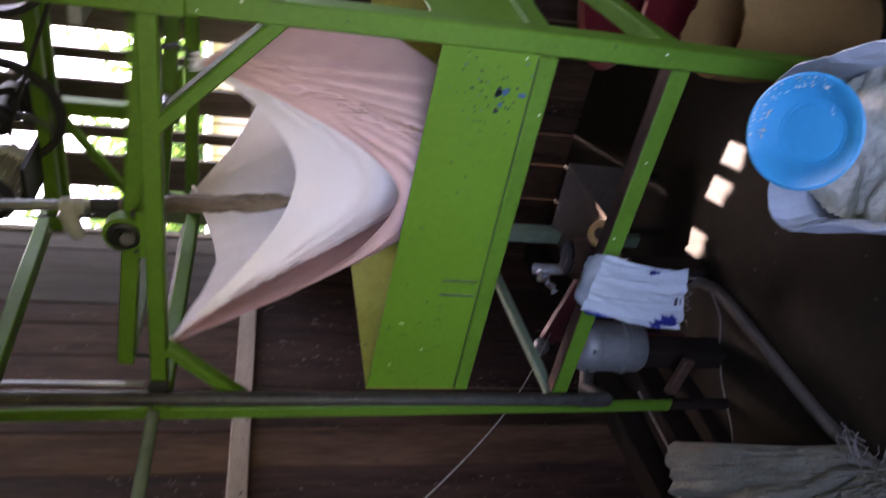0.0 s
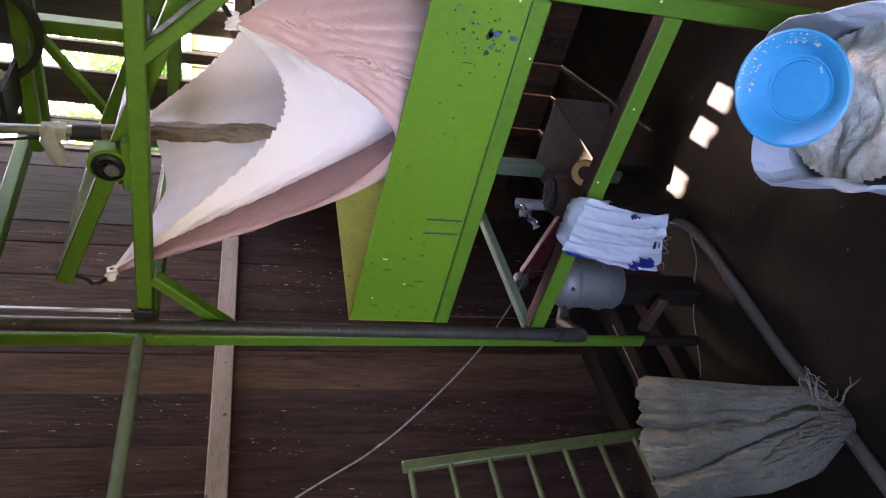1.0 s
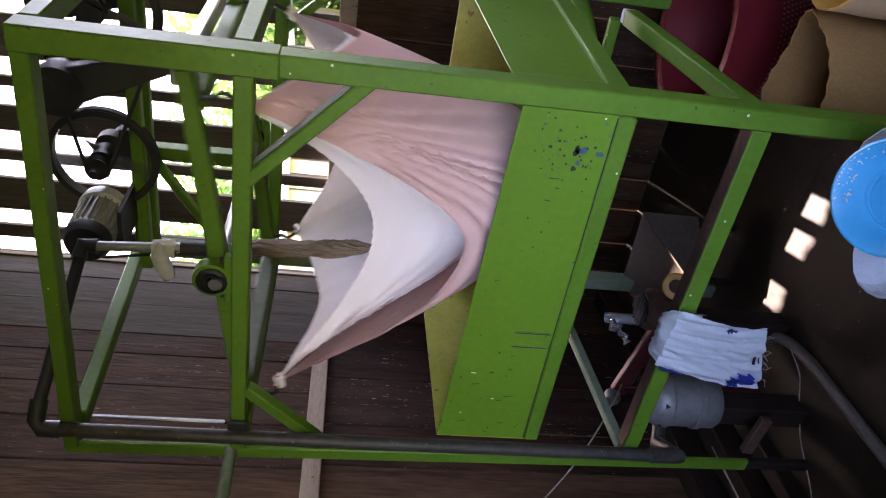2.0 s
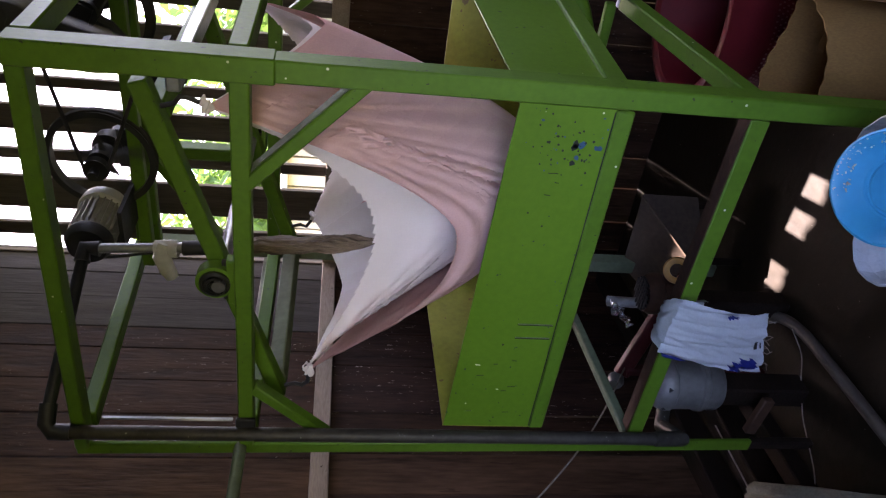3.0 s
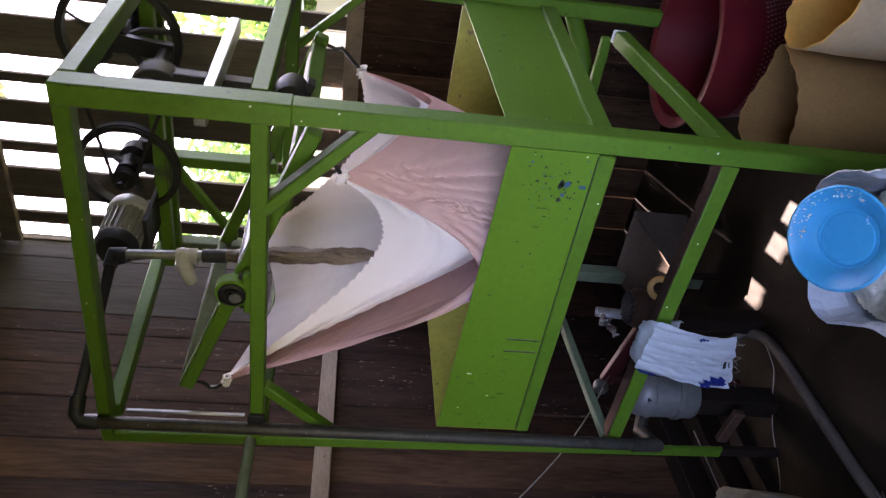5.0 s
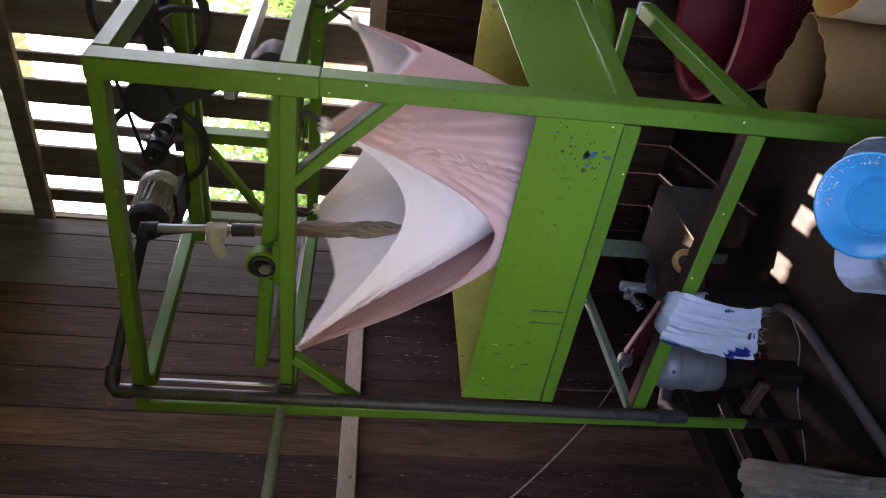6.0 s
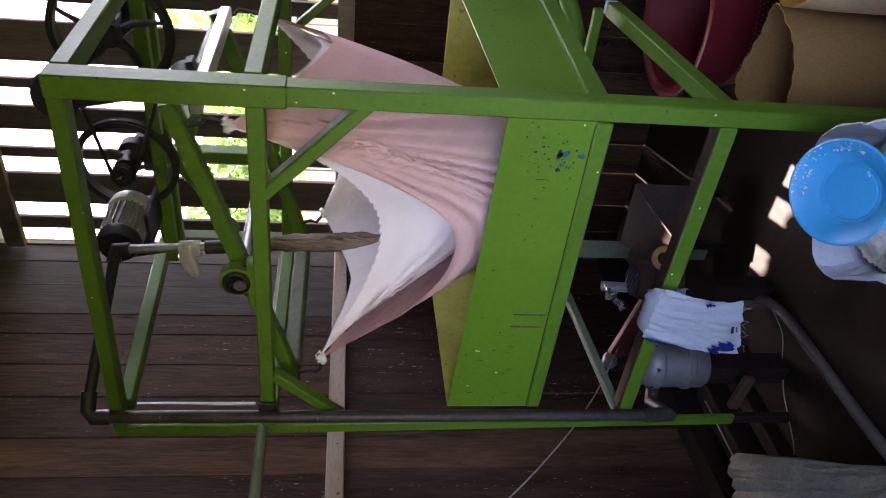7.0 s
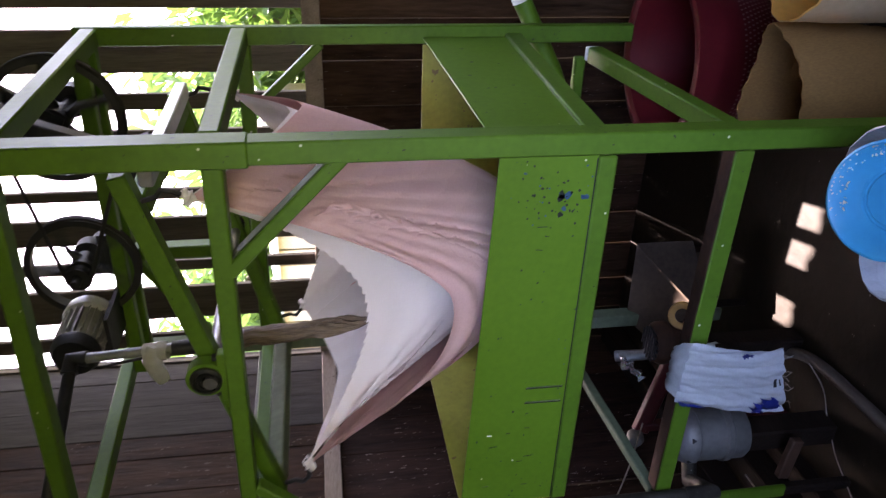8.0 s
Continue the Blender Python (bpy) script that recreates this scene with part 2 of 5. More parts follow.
def add_bar(bm, a, b, w, h, up=(0, 0, 1)):
    """A straight bar from a to b; w across, h along up."""
    a, b = Vector(a), Vector(b)
    r, d = frame_along(a, b, up)
    return add_box(bm, (a + b) / 2, (w, h, (b - a).length), r)


def add_tube(bm, pts, r, seg=14, taper=None):
    """A round tube along points, closed at the ends."""
    pts = [Vector(p) for p in pts]
    rings, side = [], None
    for i, p in enumerate(pts):
        d = (pts[min(i + 1, len(pts) - 1)] - pts[max(i - 1, 0)]).normalized()
        if side is None:
            side = d.orthogonal().normalized()
        side = (side - d * side.dot(d)).normalized()
        up = d.cross(side)
        rad = r if taper is None else taper[i]
        rings.append([bm.verts.new(p + (side * math.cos(2 * math.pi * k / seg) + up * math.sin(2 * math.pi * k / seg)) * rad) for k in range(seg)])
    for q0, q1 in zip(rings, rings[1:]):
        for k in range(seg):
            bm.faces.new((q0[k], q0[(k + 1) % seg], q1[(k + 1) % seg], q1[k]))
    bm.faces.new(rings[0][::-1])
    bm.faces.new(rings[-1])


def add_lathe(bm, profile, m=None, seg=32, wobble=0.0, seed=0.0):
    """A shape turned about z from (radius, height) pairs, closed where the radius is 0."""
    m = m or Matrix.Identity(4)
    rings = []
    for r, z in profile:
        if r < 1e-6:
            rings.append([bm.verts.new(m @ Vector((0, 0, z)))])
            continue
        ring = []
        for k in range(seg):
            a = 2 * math.pi * k / seg
            w = 1 + wobble * noise.noise(Vector((math.cos(a) * 2 + seed, math.sin(a) * 2, z * 9)))
            ring.append(bm.verts.new(m @ Vector((r * w * math.cos(a), r * w * math.sin(a), z + wobble * 0.06 * math.sin(3 * a + seed)))))
        rings.append(ring)
    for q0, q1 in zip(rings, rings[1:]):
        for k in range(seg):
            l = (k + 1) % seg
            if len(q0) == 1 and len(q1) > 1:
                bm.faces.new((q0[0], q1[l], q1[k]))
            elif len(q1) == 1 and len(q0) > 1:
                bm.faces.new((q0[k], q0[l], q1[0]))
            elif len(q0) > 1:
                bm.faces.new((q0[k], q0[l], q1[l], q1[k]))


def bevel(bm, w=0.003):
    bmesh.ops.bevel(bm, geom=bm.edges[:], offset=w, segments=1, affect="EDGES", clamp_overlap=True)


def mesh_of(name, bm, mats, smooth=True):
    bmesh.ops.recalc_face_normals(bm, faces=bm.faces[:])
    me = bpy.data.meshes.new(name)
    bm.to_mesh(me)
    bm.free()
    for mt in mats if isinstance(mats, (list, tuple)) else (mats,):
        me.materials.append(mt)
    if smooth:
        me.polygons.foreach_set("use_smooth", [True] * len(me.polygons))
        me.set_sharp_from_angle(angle=radians(38))
    return me


def part(name, bm, mat, parent, label="", smooth=True):
    ob = new(name, mesh_of(name, bm, mat, smooth))
    ob.parent = parent
    return tagged(ob, label)


def thing(name, label, category, group="", at=(0, 0, 0), kind=""):
    ob = new(name)
    ob.empty_display_size = 0.05
    ob.location = at
    return tagged(ob, label, category, group, kind)


def solid(name, bm, mat, label, category="", group="", kind="", smooth=True):
    return tagged(new(name, mesh_of(name, bm, mat, smooth)), label, category, group, kind)


def bar_part(name, parent, a, b, w, h, mat=None, up=(0, 0, 1), label="", angle=False, turn=1):
    """A painted bar; angle: an L-shaped section with thin flanges."""
    bm = bmesh.new()
    a, b = Vector(a), Vector(b)
    if angle:
        r, d = frame_along(a, b, up)
        t = 0.006
        add_box(bm, (a + b) / 2 + r @ Vector((0, 0, 0)), (w, t, (b - a).length), r)
        add_box(bm, (a + b) / 2 + r @ Vector((turn * (w / 2 - t / 2), h / 2, 0)), (t, h - t - 0.001, (b - a).length), r)
    else:
        add_bar(bm, a, b, w, h, up)
        bevel(bm, 0.004)
    return part(name, bm, mat or GREEN, parent, label)


def tube_part(name, parent, pts, r, mat, label="", seg=14):
    bm = bmesh.new()
    add_tube(bm, pts, r, seg)
    return part(name, bm, mat, parent, label)


# ---- setting ----
LEFT_A, LEFT_B = Vector((-0.335, -2.05, 0)), Vector((-0.748, 1.75, 0))
LEFT_DIR = (LEFT_B - LEFT_A).normalized()
LEFT_N = Vector((LEFT_DIR.y, -LEFT_DIR.x, 0))
BACK_Y = 1.70


def build_ground():
    bm = bmesh.new()
    bmesh.ops.create_grid(bm, x_segments=60, y_segments=60, size=400)
    for v in bm.verts:
        v.co.z = -0.06
    solid("ground", bm, SOIL, "grassy bare soil round the shed", kind="structure", smooth=False)
    bm = bmesh.new()
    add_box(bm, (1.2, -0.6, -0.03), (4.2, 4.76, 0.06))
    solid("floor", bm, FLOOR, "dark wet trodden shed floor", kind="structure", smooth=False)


def build_left_wall():
    wall = thing("wall_left", "dark brown vertical board wall with splashes", kind="structure", category="")
    upper = [-0.08, 0.12, 0.31, 0.50, 0.70, 0.88, 1.07, 1.25, 1.44, 1.66, 1.883, 2.058, 2.266, 2.455, 2.67, 2.862, 3.06, 3.20, 3.42, 3.62, 3.83]
    lower = [-0.08, 0.14, 0.35, 0.54, 0.76, 0.95, 1.15, 1.36, 1.56, 1.78, 2.03, 2.29, 2.48, 2.69, 2.978, 3.20, 3.42, 3.62, 3.83]
    tones = {(0, 1.883): BOARD, (0, 2.266): BOARD_TAN, (0, 2.67): BOARD, (0, 2.862): BOARD, (0, 3.06): BOARD, (0, 3.20): BOARD_GREY, (0, 3.42): BOARD_GREY, (0, 3.62): BOARD_GREY, (0, 2.455): BOARD, (1, 2.29): BOARD_TAN, (1, 2.48): BOARD, (1, 3.42): BOARD}
    rnd = random.Random(4)
    for side, (edges, z0, z1) in enumerate(((upper, 1.472, 5.2), (lower, 0.0, 1.468))):
        for s0, s1 in zip(edges, edges[1:]):
            bm = bmesh.new()
            w = s1 - s0 - rnd.choice((0.003, 0.004, 0.006))
            add_box(bm, (0, 0, (z0 + z1) / 2), (w, 0.02, z1 - z0))
            bevel(bm, 0.002)
            ob = part("board", bm, tones.get((side, s0), BOARD_DARK), wall, smooth=False)
            p = LEFT_A + LEFT_DIR * ((s0 + s1) / 2) - LEFT_N * (0.012 + rnd.uniform(0, 0.006))
            ob.matrix_basis = Matrix.Translation(p) @ Matrix.Rotation(math.atan2(LEFT_DIR.y, LEFT_DIR.x) + radians(rnd.uniform(-0.3, 0.3)), 4, "Z")
    bm = bmesh.new()
    a, b = LEFT_A + LEFT_N * 0.02, LEFT_B + LEFT_N * 0.02
    add_bar(bm, a + Vector((0, 0, 1.47)), b + Vector((0, 0, 1.47)) - LEFT_DIR * 0.1, 0.04, 0.065)
    bevel(bm, 0.004)
    part("rail", bm, RAIL, wall, "pale rough-sawn timber rail with nail marks", smooth=False)
    bm = bmesh.new()
    add_bar(bm, a + Vector((0, 0, 0.05)) + LEFT_N * 0.03, b + Vector((0, 0, 0.05)) + LEFT_N * 0.03 - LEFT_DIR * 0.12, 0.09, 0.1)
    bevel(bm, 0.005)
    part("sill_beam", bm, TIMBER, wall, "dark timber sill beam on the floor", smooth=False)


GAPS = [(-0.735, -0.64), (-0.57, -0.487), (-0.319, -0.231), (-0.18, -0.086), (0.032, 0.12), (0.166, 0.249), (0.43, 0.515), (0.58, 0.665), (0.83, 0.91), (0.975, 1.06), (1.16, 1.55), (1.70, 2.15), (2.3, 2.7)]


def build_back_wall():
    wall = thing("wall_back", "dark board wall with a slatted opening above the rail", kind="structure", category="")
    rnd = random.Random(7)
    x = -0.75
    cuts = [x]
    while x < 3.3:
        x += rnd.uniform(0.165, 0.215)
        cuts.append(x)
    for x0, x1 in zip(cuts, cuts[1:]):
        g = rnd.choice((0.002, 0.004, 0.006))
        bm = bmesh.new()
        add_box(bm, (0, 0, 0.725), (x1 - x0 - g, 0.02, 1.45))
        bevel(bm, 0.002)
        ob = part("board", bm, rnd.choice((BOARD, BOARD, BOARD_TAN)), wall, smooth=False)
        ob.location = ((x0 + x1) / 2, BACK_Y + rnd.uniform(0, 0.004), 0)
    ends = [-0.76] + [v for g in GAPS for v in g] + [3.3]
    for x0, x1 in zip(ends[::2], ends[1::2]):
        bm = bmesh.new()
        add_box(bm, (0, 0, 2.26), (x1 - x0, 0.022, 1.57))
        bevel(bm, 0.002)
        ob = part("slat", bm, SLAT, wall, smooth=False)
        ob.location = ((x0 + x1) / 2, BACK_Y + rnd.uniform(0.0, 0.006), 0)
    for name, z, h, y in (("rail", 1.47, 0.07, -0.032), ("top_beam", 3.06, 0.09, -0.032)):
        bm = bmesh.new()
        add_box(bm, (1.27, BACK_Y + y, z), (4.0, 0.04, h))
        bevel(bm, 0.004)
        part(name, bm, RAIL if name == "rail" else SLAT, wall, smooth=False)
    # light corrugated sheet above the top beam
    bm = bmesh.new()
    n = 240
    rows = []
    for z in (3.10, 4.75):
        rows.append([bm.verts.new((-0.8 + 4.1 * i / n, BACK_Y + 0.012 * math.cos(i * 2 * math.pi / 4), z)) for i in range(n + 1)])
    for i in range(n):
        bm.faces.new((rows[0][i], rows[0][i + 1], rows[1][i + 1], rows[1][i]))
    bmesh.ops.solidify(bm, geom=bm.faces[:], thickness=0.002)
    part("corrugated_sheet", bm, ROOF, wall, "pale corrugated sheet above the slats")


def build_shell():
    # out of view; closed so that no light comes from the right
    wall = thing("wall_right", "unseen board wall added to block light from the right", kind="structure", category="")
    for i in range(19):
        bm = bmesh.new()
        add_box(bm, (0, 0, 2.6), (0.02, 0.195, 5.2))
        bevel(bm, 0.002)
        ob = part("board", bm, BOARD, wall, smooth=False)
        ob.location = (3.3, 1.58 - 0.2 * i, 0)
    # behind the camera; opening sized to light the machine and dim floor and top
    front = thing("wall_front", "unseen board wall added with an opening to shape the front light", kind="structure", category="")
    for i in range(4):
        bm = bmesh.new()
        add_box(bm, (0, 0, 2.5), (0.195, 0.02, 5.0))
        bevel(bm, 0.002)
        ob = part("board", bm, BOARD, front, smooth=False)
        ob.location = (-0.25 + 0.2 * i, -2.1, 0)
    for i in range(15):
        bm = bmesh.new()
        add_box(bm, (0, 0, 0.5), (0.195, 0.02, 1.0))
        bevel(bm, 0.002)
        ob = part("board", bm, BOARD, front, smooth=False)
        ob.location = (0.55 + 0.2 * i, -2.1, 0)
        bm = bmesh.new()
        add_box(bm, (0, 0, 3.5), (0.195, 0.02, 3.1))
        bevel(bm, 0.002)
        ob = part("board", bm, BOARD, front, smooth=False)
        ob.location = (0.55 + 0.2 * i, -2.1, 0)
    roof = thing("ceiling", "unseen corrugated roof, eaves stepped to shape the sun patches", kind="structure", category="")
    bm = bmesh.new()
    # the one short sheet is a notch that admits sun for the floor patches
    for x0, x1, y0 in ((-1.3, -0.72, 3.85), (-0.72, -0.22, 3.41), (-0.22, 0.6, 3.85), (0.6, 1.4, 3.85), (1.4, 2.2, 3.85), (2.2, 3.0, 3.85), (3.0, 3.8, 3.85)):
        n = max(8, int((x1 - x0) / 0.02))
        rows = []
        for y in (y0, -3.0):
            z = 4.06 + (3.40 - y) * 0.21
            rows.append([bm.verts.new((x0 + (x1 - x0 + 0.02) * i / n, y, z + 0.014 * math.cos(i * math.pi / 2))) for i in range(n + 1)])
        for i in range(n):
            bm.faces.new((rows[0][i], rows[0][i + 1], rows[1][i + 1], rows[1][i]))
    part("roof_sheets", bm, ROOF, roof)


build_ground()
build_left_wall()
build_back_wall()
build_shell()

# ---- the sieving machine ----
W, D = 1.0, 0.85
S = 0.052


def build_machine_frame():
    f = thing("machine_frame", "green painted steel frame of a rocking cloth sieve", "machine")
    # uprights
    bar_part("post", f, (W + S / 2 - 0.002, S / 2, 0.0), (W + S / 2 - 0.002, S / 2, 2.079), S - 0.004, S, up=(0, 1, 0))
    bar_part("post", f, (-0.049, 0.012, 0.205), (-0.090, 0.012, 2.11), 0.016, 0.04, up=(1, 0, 0))
    bar_part("post", f, (W + S / 2, D, 0.515), (W + S / 2, D, 2.1), S, 0.03, up=(0, 1, 0))
    bar_part("post", f, (-S / 2, D, 0.0), (-S / 2, D, 2.1), S, S, WORN_GREEN, up=(0, 1, 0))
    # front and back cross bars
    for y in (S / 2, D):
        near = y < 0.5
        bar_part("top_bar", f, (-0.085 if near else -0.03, y, 2.092 if near else 2.10), (W, y, 2.060 if near else 2.075), S, 0.037 if near else S)
        bar_part("middle_bar", f, (-0.07 if near else -0.03, y, 1.668), (W, y, 1.656), S * 0.9, 0.04)
    bar_part("lower_bar", f, (-0.03, 0.003, 0.584), (W, 0.003, 0.584), 0.006, 0.044)
    # dark brown holds both rust and the shadow line along the bar
    bar_part("lower_bar_flange", f, (0, 0.03, 0.603), (W, 0.03, 0.603), 0.046, 0.006, RUST, label="rusty upper flange, dark for its shadow line too")
    # side bars
    for x in (W + S / 2, -S / 2):
        bar_part("side_bar", f, (x, S, 2.055 if x > 0 else 2.08), (x, D - 0.02, 2.055 if x > 0 else 2.11), S, 0.042)
        bar_part("side_bar", f, (x, S, 1.662), (x, D - 0.02, 1.662), S, 0.042)
    bar_part("side_bar", f, (W + 0.004, S, 0.560), (W - 0.002, 0.72, 0.672), 0.045, 0.044)
    bm = bmesh.new()
    add_box(bm, (W - 0.003, 0.732, 0.674), (0.04, 0.012, 0.04))
    bevel(bm, 0.003)
    part("bar_end", bm, WHITE_PAINT, f, "white painted bar end")
    bar_part("back_lower_bar", f, (W - 0.02, 0.76, 0.70), (0.02, 0.76, 0.70), 0.03, 0.03)
    bar_part("bearing_bar", f, (W - 0.06, 0.10, 1.80), (W - 0.06, 0.64, 1.80), 0.045, 0.03, BARE, label="worn bare steel bar")
    # corner braces
    bar_part("brace", f, (W + 0.018, 0.024, 1.404), (0.76, 0.024, 1.65), 0.03, 0.042, up=(0, 1, 0))
    bar_part("brace", f, (-0.035, 0.022, 1.453), (0.15, 0.022, 1.65), 0.03, 0.036, up=(0, 1, 0))
    # strip along the brace: worn paint plus the highlight on that edge
    n = Vector((0.69, 0, 0.72)) * 0.0172
    for a, b in (((W - 0.01, 0.024, 1.430), (0.775, 0.024, 1.636)),):
        bar_part("worn_edge", f, Vector(a) + n, Vector(b) + n, 0.003, 0.034, WORN_GREEN, up=(0, 1, 0), label="worn grey-green edge, pale for its highlight too")
    bar_part("brace", f, (W, D, 1.44), (0.8, D, 1.65), 0.025, 0.03, up=(0, 1, 0))
    bar_part("brace", f, (0.02, D, 1.85), (0.32, D, 2.05), 0.025, 0.035, up=(0, 1, 0))
    bar_part("brace", f, (-0.01, 0.02, 0.60), (-0.01, 0.60, 0.65), 0.03, 0.028, WORN_GREEN, label="worn grey-green steel brace")
    bar_part("brace", f, (0.35, D, 1.70), (0.35, D, 2.05), 0.045, 0.05, up=(0, 1, 0))
    # coupling where the front upright is spliced
    # thin bright strip that draws the light along the flange edge
    bar_part("edge_strip", f, (0.036, 0.006, 1.70), (0.036, 0.006, 2.03), 0.006, 0.012, GALV, up=(0, 1, 0), label="pale strip standing for the lit edge of a flange")
    bm = bmesh.new()
    add_box(bm, (0.028, -0.006, 1.667), (0.05, 0.012, 0.05))
    bevel(bm, 0.003)
    part("bracket", bm, IRON, f, "black steel bracket")
    bm = bmesh.new()
    add_box(bm, (W + S / 2 - 0.002, S / 2 - 0.003, 1.833), (S + 0.002, S + 0.006, 0.492))
    bevel(bm, 0.004)
    part("splice_sleeve", bm, GREEN, f)


def build_tray():
    tr = thing("catch_tray", "green painted sheet steel tray below the cloth", "tray")
    t = 0.004
    z0 = 0.862

    def sheet(name, a, b, c, d, mat=GREEN_SHEET):
        bm = bmesh.new()
        q = [Vector(p) for p in (a, b, c, d)]
        nrm = (q[1] - q[0]).cross(q[2] - q[0]).normalized() * t / 2
        lo, hi = [bm.verts.new(p - nrm) for p in q], [bm.verts.new(p + nrm) for p in q]
        bm.faces.new(lo[::-1])
        bm.faces.new(hi)
        for k in range(4):
            bm.faces.new((lo[k], lo[(k + 1) % 4], hi[(k + 1) % 4], hi[k]))
        return part(name, bm, mat, tr, "inside of the tray, green sheet coloured as if sunlit" if mat == SUNLIT_SHEET else "", smooth=False)

    panel = sheet("front_panel", (0.03, 0.004, 0.90), (W, 0.004, 0.90), (W, 0.004, 1.105), (0.03, 0.004, 1.14))
    sheet("back_panel", (0.03, 0.83, z0), (W, 0.83, z0), (W, 0.83, 1.15), (0.03, 0.83, 1.15), SUNLIT_SHEET)
    sheet("side_panel", (0.02, 0.01, z0), (0.02, 0.825, z0), (0.02, 0.825, 1.15), (0.02, 0.01, 1.14), SUNLIT_SHEET)
    sheet("side_panel", (W + 0.02, S, 0.88), (W + 0.02, 0.825, 0.88), (W + 0.02, 0.825, 1.15), (W + 0.02, S, 1.11))
    sheet("base_sheet", (0.025, 0.01, 0.868), (W, 0.01, 0.868), (W, 0.825, 0.88), (0.025, 0.825, 0.88))
    bar_part("lip_bar", tr, (0.03, 0.0, 0.882), (W, 0.0, 0.882), 0.012, 0.040, GREEN)
    bar_part("lip_bar", tr, (W + 0.025, S, 0.885), (W + 0.025, 0.83, 0.885), 0.014, 0.05, GREEN)
    tube_part("drain_pipe", tr, [(0.80, 0.86, 0.70), (0.90, 0.90, 0.735), (1.1, 0.93, 0.84)], 0.028, GREEN, "green painted drain pipe")
    tube_part("pipe_end", tr, [(1.1, 0.93, 0.84), (1.13, 0.935, 0.855)], 0.029, WHITE_PAINT, "white pipe end")
    rnd = random.Random(9)
    for i in range(76):
        big = i < 7
        if i < 7:
            x, z = 0.905 + rnd.gauss(0, 0.022), 0.955 + rnd.gauss(0, 0.025)
        elif i < 60:
            x, z = 0.915 + rnd.gauss(0, 0.034), rnd.uniform(0.905, 1.08)
        else:
            x, z = rnd.uniform(0.05, 0.95), rnd.uniform(0.91, 1.1)
        r = rnd.uniform(0.006, 0.011) if big else rnd.uniform(0.0010, 0.0036)
        bm = bmesh.new()
        k = rnd.randint(7, 11)
        ring = [(x + r * rnd.uniform(0.5, 1.2) * math.cos(2 * math.pi * q / k), z + r * rnd.uniform(0.5, 1.2) * math.sin(2 * math.pi * q / k)) for q in range(k)]
        front = [bm.verts.new((a, 0.0012, b)) for a, b in ring]
        rear = [bm.verts.new((a, 0.003, b)) for a, b in ring]
        bm.faces.new(front)
        for q in range(k):
            bm.faces.new((front[q], front[(q + 1) % k], rear[(q + 1) % k], rear[q]))
        part("paint_chip", bm, CHIP if rnd.random() < 0.8 and z > 0.925 else CHIP_BLUE, panel, smooth=False)
    for i in range(14):
        x, z = rnd.uniform(0.04, 0.30) if i < 11 else rnd.uniform(0.42, 0.9), rnd.uniform(0.92, 1.08)
        bm = bmesh.new()
        add_box(bm, (x, 0.0012, z), (rnd.uniform(0.0006, 0.0013), 0.002, rnd.uniform(0.005, 0.022)), Matrix.Rotation(rnd.uniform(-0.25, 0.25), 3, "Y"))
        part("scratch", bm, WHITE_PAINT if i % 7 == 0 else CHIP, panel, smooth=False)
    for x in (0.405, 0.36):
        bm = bmesh.new()
        add_box(bm, (x, 0.0012, 0.955), (0.002, 0.002, 0.09))
        part("cut_slit", bm, CHIP, panel, smooth=False)
        bm = bmesh.new()
        add_box(bm, (x + 0.003, 0.0012, 0.955), (0.0015, 0.002, 0.088))
        part("slit_edge", bm, GALV, panel, smooth=False)
    # seam between the sheet and its lip
    bm = bmesh.new()
    add_box(bm, (0.515, -0.0005, 0.9025), (0.96, 0.002, 0.003))
    part("seam", bm, IRON, tr, smooth=False)


